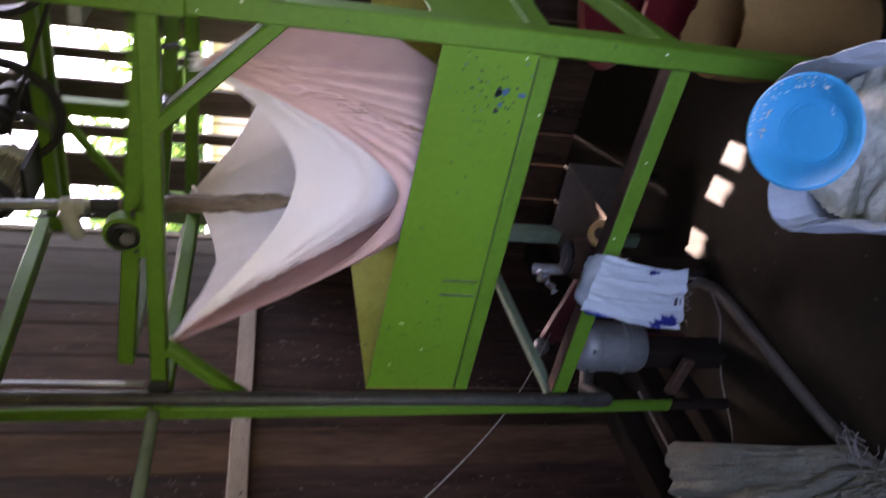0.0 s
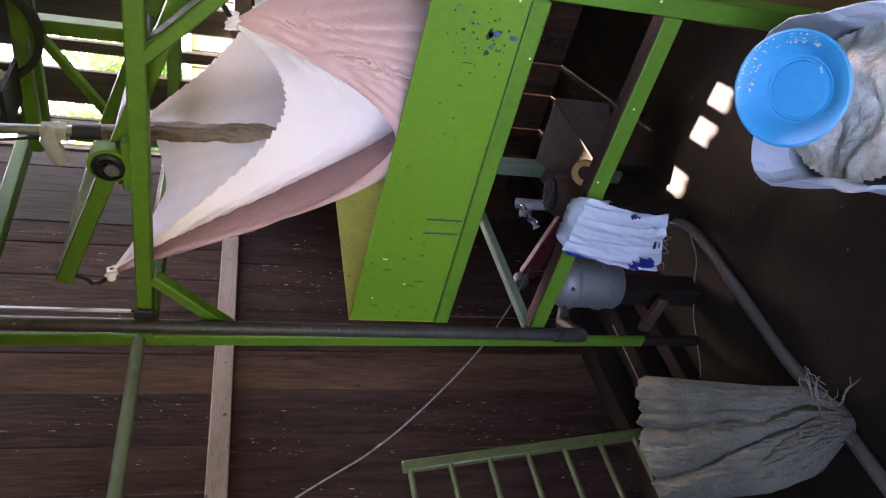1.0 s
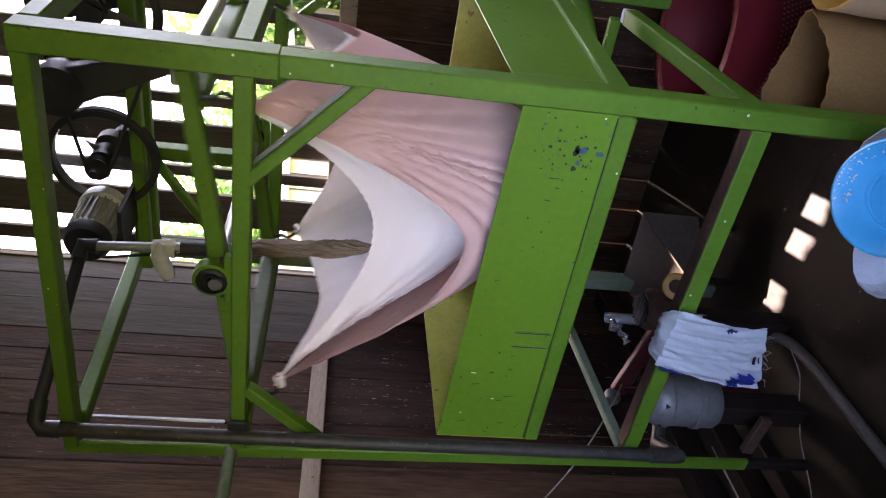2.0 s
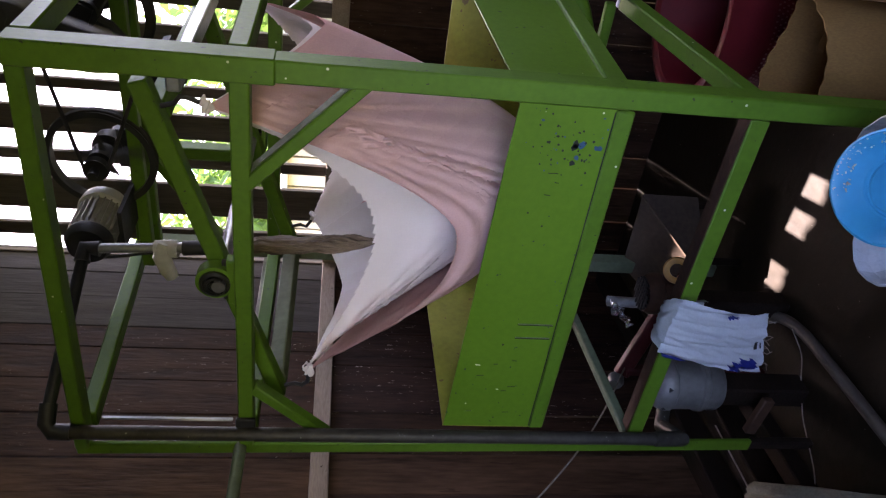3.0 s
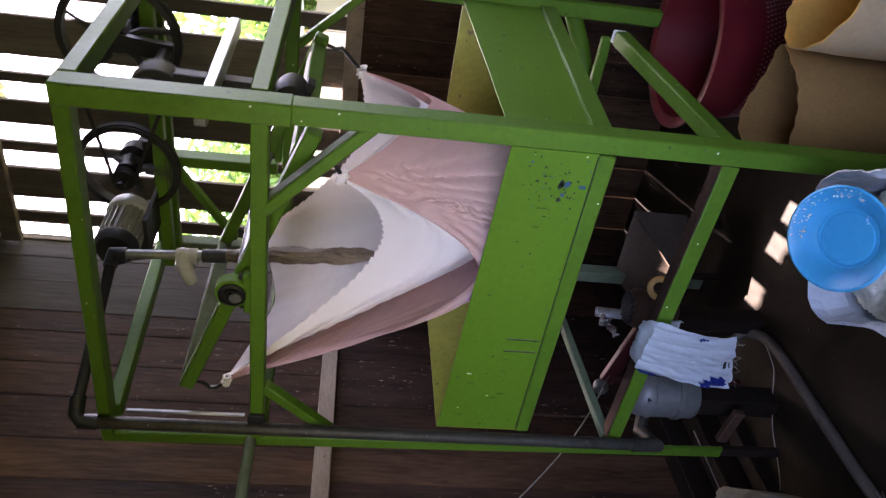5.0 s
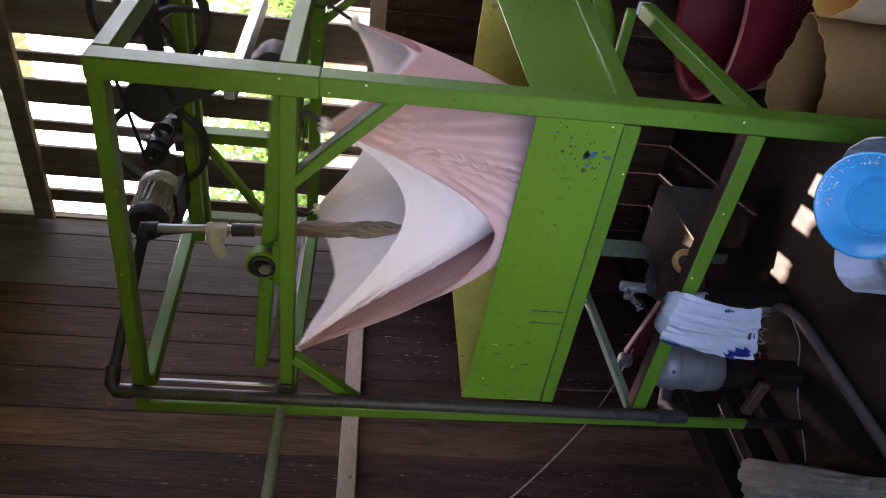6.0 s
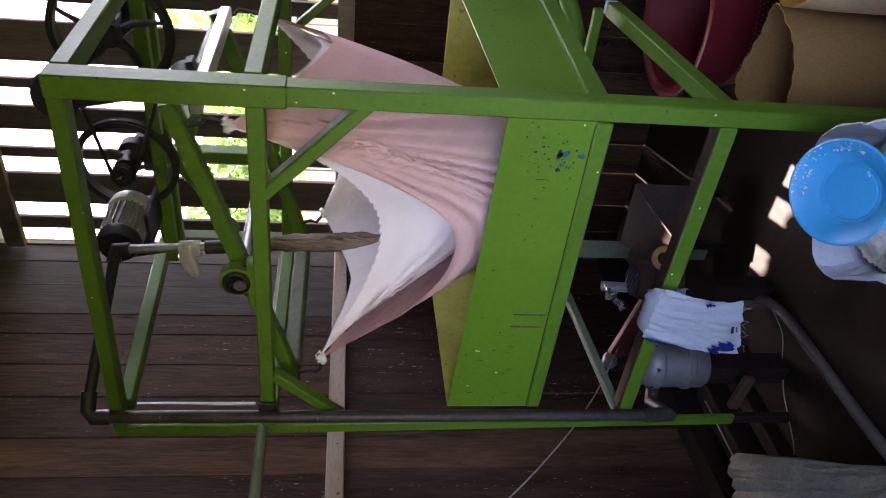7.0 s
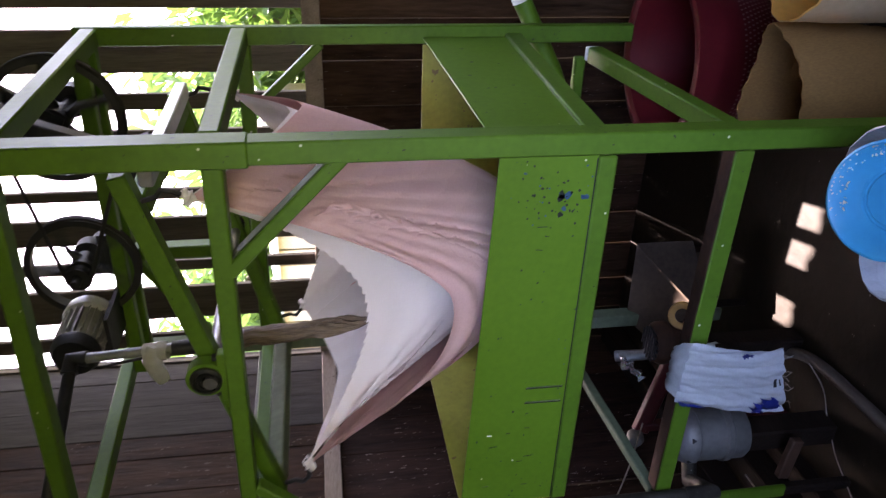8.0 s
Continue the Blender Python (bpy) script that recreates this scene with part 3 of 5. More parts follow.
def build_water_pipe():
    p = thing("water_pipe", "dark steel water pipe rising beside the frame", "pipe")
    tube_part("riser", p, [(0.010, -0.021, 0.50), (0.010, -0.021, 2.13)], 0.0185, DARK_PIPE)
    tube_part("elbow", p, [(0.010, -0.021, 2.10), (0.010, -0.021, 2.145), (0.025, -0.008, 2.16), (0.06, 0.03, 2.16)], 0.022, IRON)
    tube_part("arm", p, [(0.05, 0.02, 2.16), (0.30, 0.37, 2.13)], 0.016, IRON)
    tube_part("elbow", p, [(0.28, 0.34, 2.132), (0.302, 0.372, 2.13), (0.303, 0.37, 2.09)], 0.022, IRON)
    tube_part("drop_pipe", p, [(0.303, 0.37, 2.12), (0.325, 0.37, 1.80)], 0.014, GALV, "galvanised drop pipe")
    tube_part("coupling", p, [(0.318, 0.37, 1.87), (0.323, 0.37, 1.80)], 0.021, IRON)
    bm = bmesh.new()
    add_tube(bm, [(0.325, 0.37, 1.80), (0.34, 0.37, 1.66), (0.35, 0.37, 1.52), (0.362, 0.37, 1.42), (0.37, 0.37, 1.345)], 0.02, 12, [0.018, 0.022, 0.024, 0.022, 0.009])
    bmesh.ops.subdivide_edges(bm, edges=bm.edges[:], cuts=4, use_grid_fill=True)
    for v in bm.verts:
        q = Vector((v.co.x * 95, v.co.y * 95, v.co.z * 14))
        r = abs(noise.noise(q)) - 0.25
        v.co += Vector((v.co.x - 0.35, v.co.y - 0.37, 0)) * r * 0.75 + Vector((1, 1, 0)) * 0.006 * noise.noise(v.co * 22)
    part("wrapped_spout", bm, WOOD_STICK, p, "wet brown rag-wrapped wooden spout")
    bm = bmesh.new()
    add_tube(bm, [(0.335, 0.36, 1.92), (0.30, 0.35, 1.925), (0.255, 0.345, 1.91), (0.235, 0.34, 1.90)], 0.02, 12, [0.012, 0.024, 0.022, 0.016])
    add_tube(bm, [(0.31, 0.37, 1.945), (0.313, 0.37, 1.885)], 0.026, 12)
    for v in bm.verts:
        v.co += Vector((1, 1, 1)) * 0.006 * noise.noise(v.co * 55)
    part("plastic_wrap", bm, PLASTIC_CLEAR, p, "cloudy plastic bag tied round the pipe")
    s = thing("steel_pipe", "grey steel pipe running past the frame at bar height", "pipe")
    tube_part("tube", s, [(-0.075, 1.2, 1.685), (-0.075, -2.0, 1.685)], 0.017, WORN_GREEN)


build_machine_frame()
build_tray()
build_water_pipe()

# rocker: pivots on two bearings about an axle along y
PIVOT = Vector((0.464, 0.0, 1.722))
SWING = 20.0
CRANK = Vector((0.86, 0.41, 2.095))
CRANK_R = 0.13
ROD_ON = Vector((0.41, 0.41, 0.05))
HOOKS = {"a": Vector((0.41, 0.11, -0.11)), "b": Vector((-0.39, 0.11, -0.10)), "c": Vector((-0.33, 0.76, -0.105)), "d": Vector((0.40, 0.76, -0.15))}


def phase(t):
    """Turns of the crank since the start; whole where the right end of the rocker is lowest."""
    return (-0.78 + math.sqrt(0.78 ** 2 - 4 * 0.00375 * (0.17 - t))) / (2 * 0.00375)


def swing(t):
    return 1.0 + SWING * math.cos(2 * math.pi * phase(t))


def rocker_pose(t):
    return Matrix.Translation(PIVOT) @ Matrix.Rotation(radians(swing(t)), 4, "Y")


def build_rocker():
    r = thing("rocker", "green rocking cross arms with black hooks", "machine arm")
    for y in (0.11, 0.76):
        bar_part("arm", r, (-0.45, y, 0.0), (0.50 if y < 0.5 else 0.45, y, 0.0), 0.045, 0.041)
    for x in (-0.425, 0.41):
        bar_part("cross_arm", r, (x, 0.137, 0.0), (x, 0.733, 0.0), 0.045, 0.045, GREEN if x > 0 else WORN_GREEN)
    tube_part("axle", r, [(0, 0.03, 0), (0, 0.83, 0)], 0.016, GALV, "steel axle")
    for h, v in HOOKS.items():
        k = 1 if v.x > 0 else -1
        bm = bmesh.new()
        x0 = 0.43 * k
        pts = [(x0, v.y, -0.02), (x0, v.y, -0.05), (x0 + 0.012 * k, v.y, -0.066), (x0 + 0.002 * k, v.y, -0.085), (v.x, v.y, v.z), (v.x - 0.016 * k, v.y, v.z + 0.004)]
        if abs(x0 - v.x) > 0.06:
            x0 = v.x + 0.02 * k
            pts = [(x0, v.y, -0.02), (x0, v.y, -0.05), (x0 + 0.012 * k, v.y, -0.066), (v.x, v.y, v.z), (v.x - 0.016 * k, v.y, v.z + 0.004)]
        add_tube(bm, pts, 0.006, 8)
        part("hook", bm, IRON, r, "black iron hook")
    for k, v in enumerate(HOOKS.values()):
        bm = bmesh.new()
        bmesh.ops.create_icosphere(bm, subdivisions=3, radius=0.015, matrix=Matrix.Translation(v) @ Matrix.Diagonal((1.3, 1.0, 0.9, 1)))
        for q in bm.verts:
            q.co += (q.co - v) * (0.45 * noise.noise(q.co * 90 + Vector((k, 0, 0))) + 0.25 * math.sin(q.co.x * 420 + q.co.z * 300))
        part("cloth_knot", bm, CLOTH_IN, r, "knotted white cloth corner")
    bm = bmesh.new()
    my = Matrix.Translation(ROD_ON) @ Matrix.Rotation(math.pi / 2, 4, "X")
    add_lathe(bm, [(0, -0.04), (0.04, -0.04), (0.045, -0.02), (0.045, 0.02), (0.04, 0.04), (0, 0.04)], my, 20)
    add_box(bm, ROD_ON - Vector((0, 0, 0.035)), (0.11, 0.04, 0.02))
    part("rod_bearing", bm, IRON, r, "black pillow block bearing")
    return r


def build_bearings():
    for y in (0.062, 0.81):
        b = thing("pillow_bearing", "green painted pillow block bearing on the bar", "bearing", "axle bearings")
        bm = bmesh.new()
        m = Matrix.Translation((PIVOT.x, y, PIVOT.z + 0.01)) @ Matrix.Rotation(math.pi / 2, 4, "X")
        add_lathe(bm, [(0.018, -0.016), (0.045, -0.016), (0.045, 0.016), (0.018, 0.016), (0.018, -0.016)], m, 28)
        add_lathe(bm, [(0.018, -0.020), (0.032, -0.018), (0.032, 0.018), (0.018, 0.018), (0.018, -0.020)], m, 28)
        part("housing", bm, GREEN, b)
        bm = bmesh.new()
        add_lathe(bm, [(0.0, -0.030), (0.012, -0.030), (0.012, -0.020), (0.017, -0.020), (0.017, -0.028), (0.023, -0.028), (0.023, -0.020), (0.029, -0.020), (0.029, -0.025), (0.036, -0.023), (0.036, 0.012), (0, 0.012)], m @ Matrix.Rotation(math.pi, 4, "X"), 28)
        part("bearing_ring", bm, GREASE, b, "dark greasy bearing ring")
        bm = bmesh.new()
        add_box(bm, (PIVOT.x, y, PIVOT.z - 0.028), (0.13, 0.034, 0.022))
        bevel(bm, 0.004)
        foot = part("foot", bm, GREEN, b)
        for k in (-1, 1):
            bm = bmesh.new()
            add_lathe(bm, [(0, 0), (0.009, 0), (0.009, 0.01), (0, 0.012)], Matrix.Translation((PIVOT.x + 0.05 * k, y, PIVOT.z - 0.017)), 6)
            part("bolt", bm, IRON, foot)


def wheel_parts(parent, r, width=0.035, spokes=5):
    turn = Matrix.Rotation(math.pi / 2, 4, "X")
    bm = bmesh.new()
    add_lathe(bm, [(r - 0.018, -width / 2), (r, -width / 2), (r - 0.008, 0), (r, width / 2), (r - 0.018, width / 2), (r - 0.018, -width / 2)], None, 48)
    part("rim", bm, IRON, parent).matrix_basis = turn
    bm = bmesh.new()
    add_lathe(bm, [(0, -0.03), (0.035, -0.03), (0.035, 0.03), (0, 0.03)], None, 20)
    part("hub", bm, IRON, parent).matrix_basis = turn
    for i in range(spokes):
        a = 2 * math.pi * i / spokes
        d, e = Vector((math.cos(a), math.sin(a), 0)), Vector((-math.sin(a), math.cos(a), 0))
        bm = bmesh.new()
        add_tube(bm, [d * 0.03, d * (r * 0.4) + e * 0.012, d * (r * 0.75) + e * 0.006, d * (r - 0.012)], 0.01, 8, [0.016, 0.012, 0.010, 0.012])
        part("spoke", bm, IRON, parent).matrix_basis = turn


WHEEL_1 = Vector((0.405, 0.68, 2.15))


def build_drive():
    w1 = thing("driven_pulley", "black cast iron spoked belt pulley", "pulley", at=WHEEL_1)
    wheel_parts(w1, 0.158)
    bm = bmesh.new()
    add_tube(bm, [(0, -0.11, 0), (0, 0.18, 0)], 0.014, 12)
    add_lathe(bm, [(0, 0.05), (0.035, 0.05), (0.028, 0.063), (0.035, 0.076), (0, 0.076)], Matrix.Rotation(math.pi / 2, 4, "X"), 20)
    part("shaft", bm, IRON, w1)
    w2 = thing("crank_pulley", "large black spoked pulley with a crank", "pulley", at=CRANK + Vector((0.02, 0.20, 0.015)))
    wheel_parts(w2, 0.165)
    bm = bmesh.new()
    add_tube(bm, [(0, -0.03, 0), (0, 0.2, 0)], 0.016, 12)
    add_bar(bm, (0, -0.03, 0.02), (0, -0.03, -CRANK_R - 0.02), 0.05, 0.02, (0, 1, 0))
    add_tube(bm, [(0, -0.02, -CRANK_R), (0, -0.235, -CRANK_R)], 0.018, 10)
    part("crank", bm, IRON, w2)
    rod = thing("connecting_rod", "dark grey steel connecting rod", "rod")
    bm = bmesh.new()
    length = 0.35
    for v in add_box(bm, (0, 0, -length / 2), (0.048, 0.04, length - 0.04)):
        if v.co.z > -length / 2:
            v.co.x *= 2.1
    bevel(bm, 0.004)
    part("bar", bm, IRON, rod)
    for z, rr in ((0, 0.064), (-length, 0.036)):
        bm = bmesh.new()
        add_lathe(bm, [(0, -0.03), (rr, -0.03), (rr + 0.006, 0), (rr, 0.03), (0, 0.03)], Matrix.Translation((0, 0, z)) @ Matrix.Rotation(math.pi / 2, 4, "X"), 22)
        part("end_bearing", bm, IRON, rod)
    # bearing bars that carry both shafts
    sup = thing("drive_support", "green steel bars carrying the pulley shafts", "support")
    for y in (0.70, 0.80):
        bar_part("bar", sup, (0.0, y, 2.055), (W + 0.02, y, 2.055), 0.035, 0.04)
    bar_part("upright", sup, (0.395, 0.77, 1.72), (0.395, 0.77, 2.035), 0.04, 0.04, up=(0, 1, 0))
    for c in (WHEEL_1, CRANK + Vector((0.02, 0.21, 0.015))):
        for y in (0.76,):
            bm = bmesh.new()
            add_lathe(bm, [(0, -0.02), (0.045, -0.02), (0.045, 0.02), (0, 0.02)], Matrix.Translation((c.x, y, c.z)) @ Matrix.Rotation(math.pi / 2, 4, "X"), 22)
            add_box(bm, (c.x, y, c.z - 0.045), (0.13, 0.036, 0.03))
            part("bearing", bm, IRON, sup)
    belt = thing("drive_belts", "black rubber belts between the pulleys", "belt")

    def run(p, rp, q, rq, y):
        p, q = Vector((p.x, y, p.z)), Vector((q.x, y, q.z))
        d = q - p
        a0 = math.atan2(d.z, d.x)
        off = math.acos((rp - rq) / d.length)
        pts = []
        for k in range(25):
            a = a0 + off + (2 * math.pi - 2 * off) * k / 24
            pts.append(p + Vector((math.cos(a), 0, math.sin(a))) * rp)
        for k in range(13):
            a = a0 - off + 2 * off * k / 12
            pts.append(q + Vector((math.cos(a), 0, math.sin(a))) * rq)
        pts.append(pts[0])
        bm = bmesh.new()
        add_tube(bm, pts, 0.006, 8)
        part("belt", bm, RUBBER, belt)

    run(CRANK + Vector((0.02, 0, 0.015)), 0.164, WHEEL_1, 0.032, 0.615)
    run(WHEEL_1, 0.155, Vector((0.255, 0, 2.15)), 0.03, 0.68)
    return w1, w2, rod


def build_motor():
    m = thing("electric_motor", "small grey finned electric motor on the frame", "motor")
    c = Vector((0.255, 0.55, 2.15))
    my = Matrix.Translation(c) @ Matrix.Rotation(-math.pi / 2, 4, "X")
    bm = bmesh.new()
    add_lathe(bm, [(0, -0.075), (0.05, -0.075), (0.056, -0.06), (0.056, 0.06), (0, 0.06)], my, 30)
    body = part("body", bm, MOTOR_GREY, m)
    for i in range(22):
        a = 2 * math.pi * i / 22
        bm = bmesh.new()
        add_box(bm, c + Vector((0.0605 * math.cos(a), -0.002, 0.0605 * math.sin(a))), (0.014, 0.11, 0.004), Matrix.Rotation(-a, 3, "Y"))
        part("fin", bm, MOTOR_GREY, body, smooth=False)
    bm = bmesh.new()
    add_lathe(bm, [(0, 0.06), (0.072, 0.06), (0.074, 0.072), (0.071, 0.098), (0.052, 0.106), (0, 0.106)], my, 30)
    part("end_cover", bm, ALUMINIUM, m, "bare aluminium end cover")
    bm = bmesh.new()
    add_lathe(bm, [(0, -0.076), (0.066, -0.076), (0.067, -0.09), (0.055, -0.112), (0, -0.115)], my, 30)
    part("fan_cover", bm, IRON, m, "black fan cover")
    bm = bmesh.new()
    add_box(bm, c + Vector((-0.05, 0, -0.05)), (0.06, 0.06, 0.05))
    bevel(bm, 0.006)
    part("terminal_box", bm, IRON, m)
    bm = bmesh.new()
    add_box(bm, (c.x, 0.62, 2.075), (0.13, 0.20, 0.012))
    part("foot_plate", bm, IRON, m)
    bm = bmesh.new()
    add_lathe(bm, [(0, 0.1), (0.014, 0.1), (0.014, 0.115), (0.03, 0.115), (0.024, 0.13), (0.03, 0.145), (0, 0.145)], my, 20)
    part("pulley", bm, IRON, m)
    tube_part("cable", m, [c + Vector((-0.06, 0.0, 0.03)), c + Vector((-0.1, -0.02, 0.08)), c + Vector((-0.12, 0, -0.02)), c + Vector((-0.14, 0.05, -0.1)), (-0.02, D - 0.03, 1.9)], 0.005, RUBBER, seg=8)


ROCKER = build_rocker()
build_bearings()
PULLEY, CRANKWHEEL, ROD = build_drive()
build_motor()


# filter cloths: rigid panels that follow the swinging corners
NU, NV, SUB_U, SUB_V = 30, 9, 3, 8
# sag of the front, back, near and far hems, the belly, and the place of the deepest fold
OUTER = dict(front=0.475, back=0.33, left=0.19, right=0.21, belly=0.13, rise=0.9, apex=0.64, bow=-0.06, wide=0.075, off=0.0)
INNER = dict(front=0.27, back=0.15, left=0.10, right=0.19, belly=0.30, rise=0.45, apex=0.5, bow=0.15, wide=0.06, off=-0.008)


def skew(s, apex):
    if s < apex:
        return math.sin(math.pi / 2 * (s / apex)) ** 1.05
    return 1 - ((s - apex) / (1 - apex)) ** 1.7


def cloth_point(u, v, t, c):
    R = rocker_pose(t)
    ha, hb, hc, hd = (R @ HOOKS[k] for k in "abcd")
    base = hb.lerp(ha, u).lerp(hc.lerp(hd, u), v)
    gu, gv = max(skew(u, c["apex"]), 0), 1 - abs(2 * v - 1) ** 1.35
    body = gu * max(4 * v * (1 - v), 0) ** c["rise"]
    drop = (1 - v) * c["front"] * gu + v * c["back"] * gu + (1 - u) * c["left"] * gv + u * c["right"] * gv + c["belly"] * body
    drop = min(drop, 0.72)
    p = base - Vector((0, 0, drop + c["off"]))
    lag = 0.03 * math.sin(2 * math.pi * phase(t))
    p.x += lag * gu * gv + c["wide"] * u * gv ** 1.2 + 0.03 * gu
    p.y += c["bow"] * gu * (1 - v) ** 2 - 0.15 * gu * gv * (1 - v) * (1.0 if c["bow"] < 0 else 0.6)
    if p.z < 1.2:
        p.x, p.y = min(p.x, 0.985), max(p.y, 0.022)
    # pleats that fan out from the hooks
    for cu, cv, k, high, far in ((1, 0, 46, 0.0150, 0.95), (0, 0, 38, 0.012, 0.55), (0, 1, 30, 0.010, 0.42), (1, 1, 32, 0.010, 0.42)):
        du, dv = abs(u - cu), abs(v - cv)
        rr = math.hypot(du, dv)
        if rr < far:
            ang = math.atan2(dv, du)
            amp = high * min(rr / 0.24, 1) * (1 - rr / far) ** 1.25
            wv = amp * math.sin(k * ang + 0.9 * math.sin(7 * ang + cu * 2 + cv)) * (0.6 + 0.4 * math.sin(11 * ang + 1))
            p.y += wv * 0.8
            p.z += wv * 0.4
    return p + Vector((0, 1, 0.5)) * 0.005 * noise.noise(Vector((u * 7, v * 7, 3.0 + c["off"] * 100)))


def fit_pose(src, dst):
    """The rigid pose that best takes the points src to dst."""
    a, b = np.array(src), np.array(dst)
    ca, cb = a.mean(0), b.mean(0)
    uu, _, vt = np.linalg.svd((a - ca).T @ (b - cb))
    dd = np.sign(np.linalg.det(vt.T @ uu.T))
    rot = vt.T @ np.diag([1, 1, dd]) @ uu.T
    m = Matrix(rot.tolist()).to_4x4()
    m.translation = Vector((cb - rot @ ca).tolist())
    return m


REST = 0.17 + 0.2


def build_cloth(c, inner, outer, label, fray=False):
    rnd = random.Random(11)
    cl = thing("filter_cloth", label, "cloth", "nested filter cloths")
    made = []
    lap = 0.10
    for i in range(NU):
        for j in range(NV):
            bm = bmesh.new()
            uv = []
            for q in range(SUB_U + 1):
                for s in range(SUB_V + 1):
                    u = (i - lap + (1 + 2 * lap) * q / SUB_U) / NU
                    v = (j - lap * 0.5 + (1 + lap) * s / SUB_V) / NV
                    uv.append((min(max(u, 0.0), 1.0), min(max(v, 0.0), 1.0)))
            pts = [cloth_point(u, v, REST, c) for u, v in uv]
            mid = sum(pts, Vector()) / len(pts)
            e = 0.004
            top, bot, face_to = [], [], []
            for (u, v), p in zip(uv, pts):
                nrm = (cloth_point(min(u + e, 1), v, REST, c) - cloth_point(max(u - e, 0), v, REST, c)).cross(cloth_point(u, min(v + e, 1), REST, c) - cloth_point(u, max(v - e, 0), REST, c))
                nrm = nrm.normalized() if nrm.length > 1e-9 else Vector((0, 0, 1))
                top.append(bm.verts.new(p - mid))
                bot.append(bm.verts.new(p - mid - nrm * 0.0025))
                face_to += [nrm, -nrm]
            n = SUB_V + 1
            for q in range(SUB_U):
                for s in range(SUB_V):
                    k = (q * n + s, (q + 1) * n + s, (q + 1) * n + s + 1, q * n + s + 1)
                    bm.faces.new([top[x] for x in k]).material_index = 0
                    bm.faces.new([bot[x] for x in k[::-1]]).material_index = 1
            # frayed threads and a rolled edge along the front hem
            if j == 0:
                hem = [top[q * n].co.copy() for q in range(SUB_U + 1)]
                for q in range(SUB_U):
                    d = (hem[q + 1] - hem[q])
                    if fray:
                        for k in range(9):
                            b0 = hem[q].lerp(hem[q + 1], rnd.random())
                            e0 = b0 + Vector((rnd.uniform(-0.006, 0.006), rnd.uniform(-0.004, 0.004), rnd.uniform(0.001, 0.007)))
                            bm.faces.new([bm.verts.new(x) for x in (b0 + d * 0.02, b0 - d * 0.02, e0)]).material_index = 0
            me = bpy.data.meshes.new("cloth_panel")
            bm.to_mesh(me)
            bm.free()
            face_to += [face_to[0]] * (len(me.vertices) - len(face_to))
            me.materials.append(inner)
            me.materials.append(outer)
            me.polygons.foreach_set("use_smooth", [True] * len(me.polygons))
            me.normals_split_custom_set_from_vertices(face_to)
            ob = new("cloth_panel", me)
            ob.parent = cl
            ob.location = mid
            keep = [w for k, w in enumerate(uv) if k % 3 == 0 and (j > 0 or w[1] < 0.2 / NV) and (j < NV - 1 or w[1] > 1 - 0.2 / NV)]
            # hems hold their line
            hems = [w for w in uv if (j == 0 and w[1] < 0.2 / NV) or (j == NV - 1 and w[1] > 1 - 0.2 / NV) or (i == 0 and w[0] < 0.2 / NU) or (i == NU - 1 and w[0] > 1 - 0.2 / NU)]
            made.append((ob, mid, keep + hems * 4, c))
    return made


CLOTH = build_cloth(OUTER, CLOTH_OUT, CLOTH_OUT, "pinkish outer filter cloth hung by its four corners")
CLOTH += build_cloth(INNER, CLOTH_SHADED, CLOTH_IN, "white inner filter cloth with a frayed hem", True)


# ---- things on the floor ----
def crumple(bm, amount, scale, seed=0.0):
    for v in bm.verts:
        q = v.co * scale + Vector((seed, seed * 2, 0))
        v.co += Vector((noise.noise(q), noise.noise(q + Vector((7, 0, 0))), noise.noise(q + Vector((0, 9, 0))))) * amount


def loft(bm, path, radii, seg=28, flat=1.0, fold=0.0, folds=9, seed=0.0):
    """A closed soft body along a path with elliptical, folded rings."""
    rings = []
    for i, (p, r) in enumerate(zip(path, radii)):
        p = Vector(p)
        d = (Vector(path[min(i + 1, len(path) - 1)]) - Vector(path[max(i - 1, 0)])).normalized()
        s = d.cross(Vector((0, 0, 1))).normalized()
        up = s.cross(d)
        ring = []
        for k in range(seg):
            a = 2 * math.pi * k / seg
            rr = r * (1 + fold * math.sin(folds * a + seed + 0.8 * math.sin(i * 0.9)) * math.sin(a * 0.5) ** 2)
            ring.append(bm.verts.new(p + s * (math.cos(a) * rr) + up * (math.sin(a) * rr * flat)))
        rings.append(ring)
    for q0, q1 in zip(rings, rings[1:]):
        for k in range(seg):
            bm.faces.new((q0[k], q0[(k + 1) % seg], q1[(k + 1) % seg], q1[k]))
    bm.faces.new(rings[0][::-1])
    bm.faces.new(rings[-1])


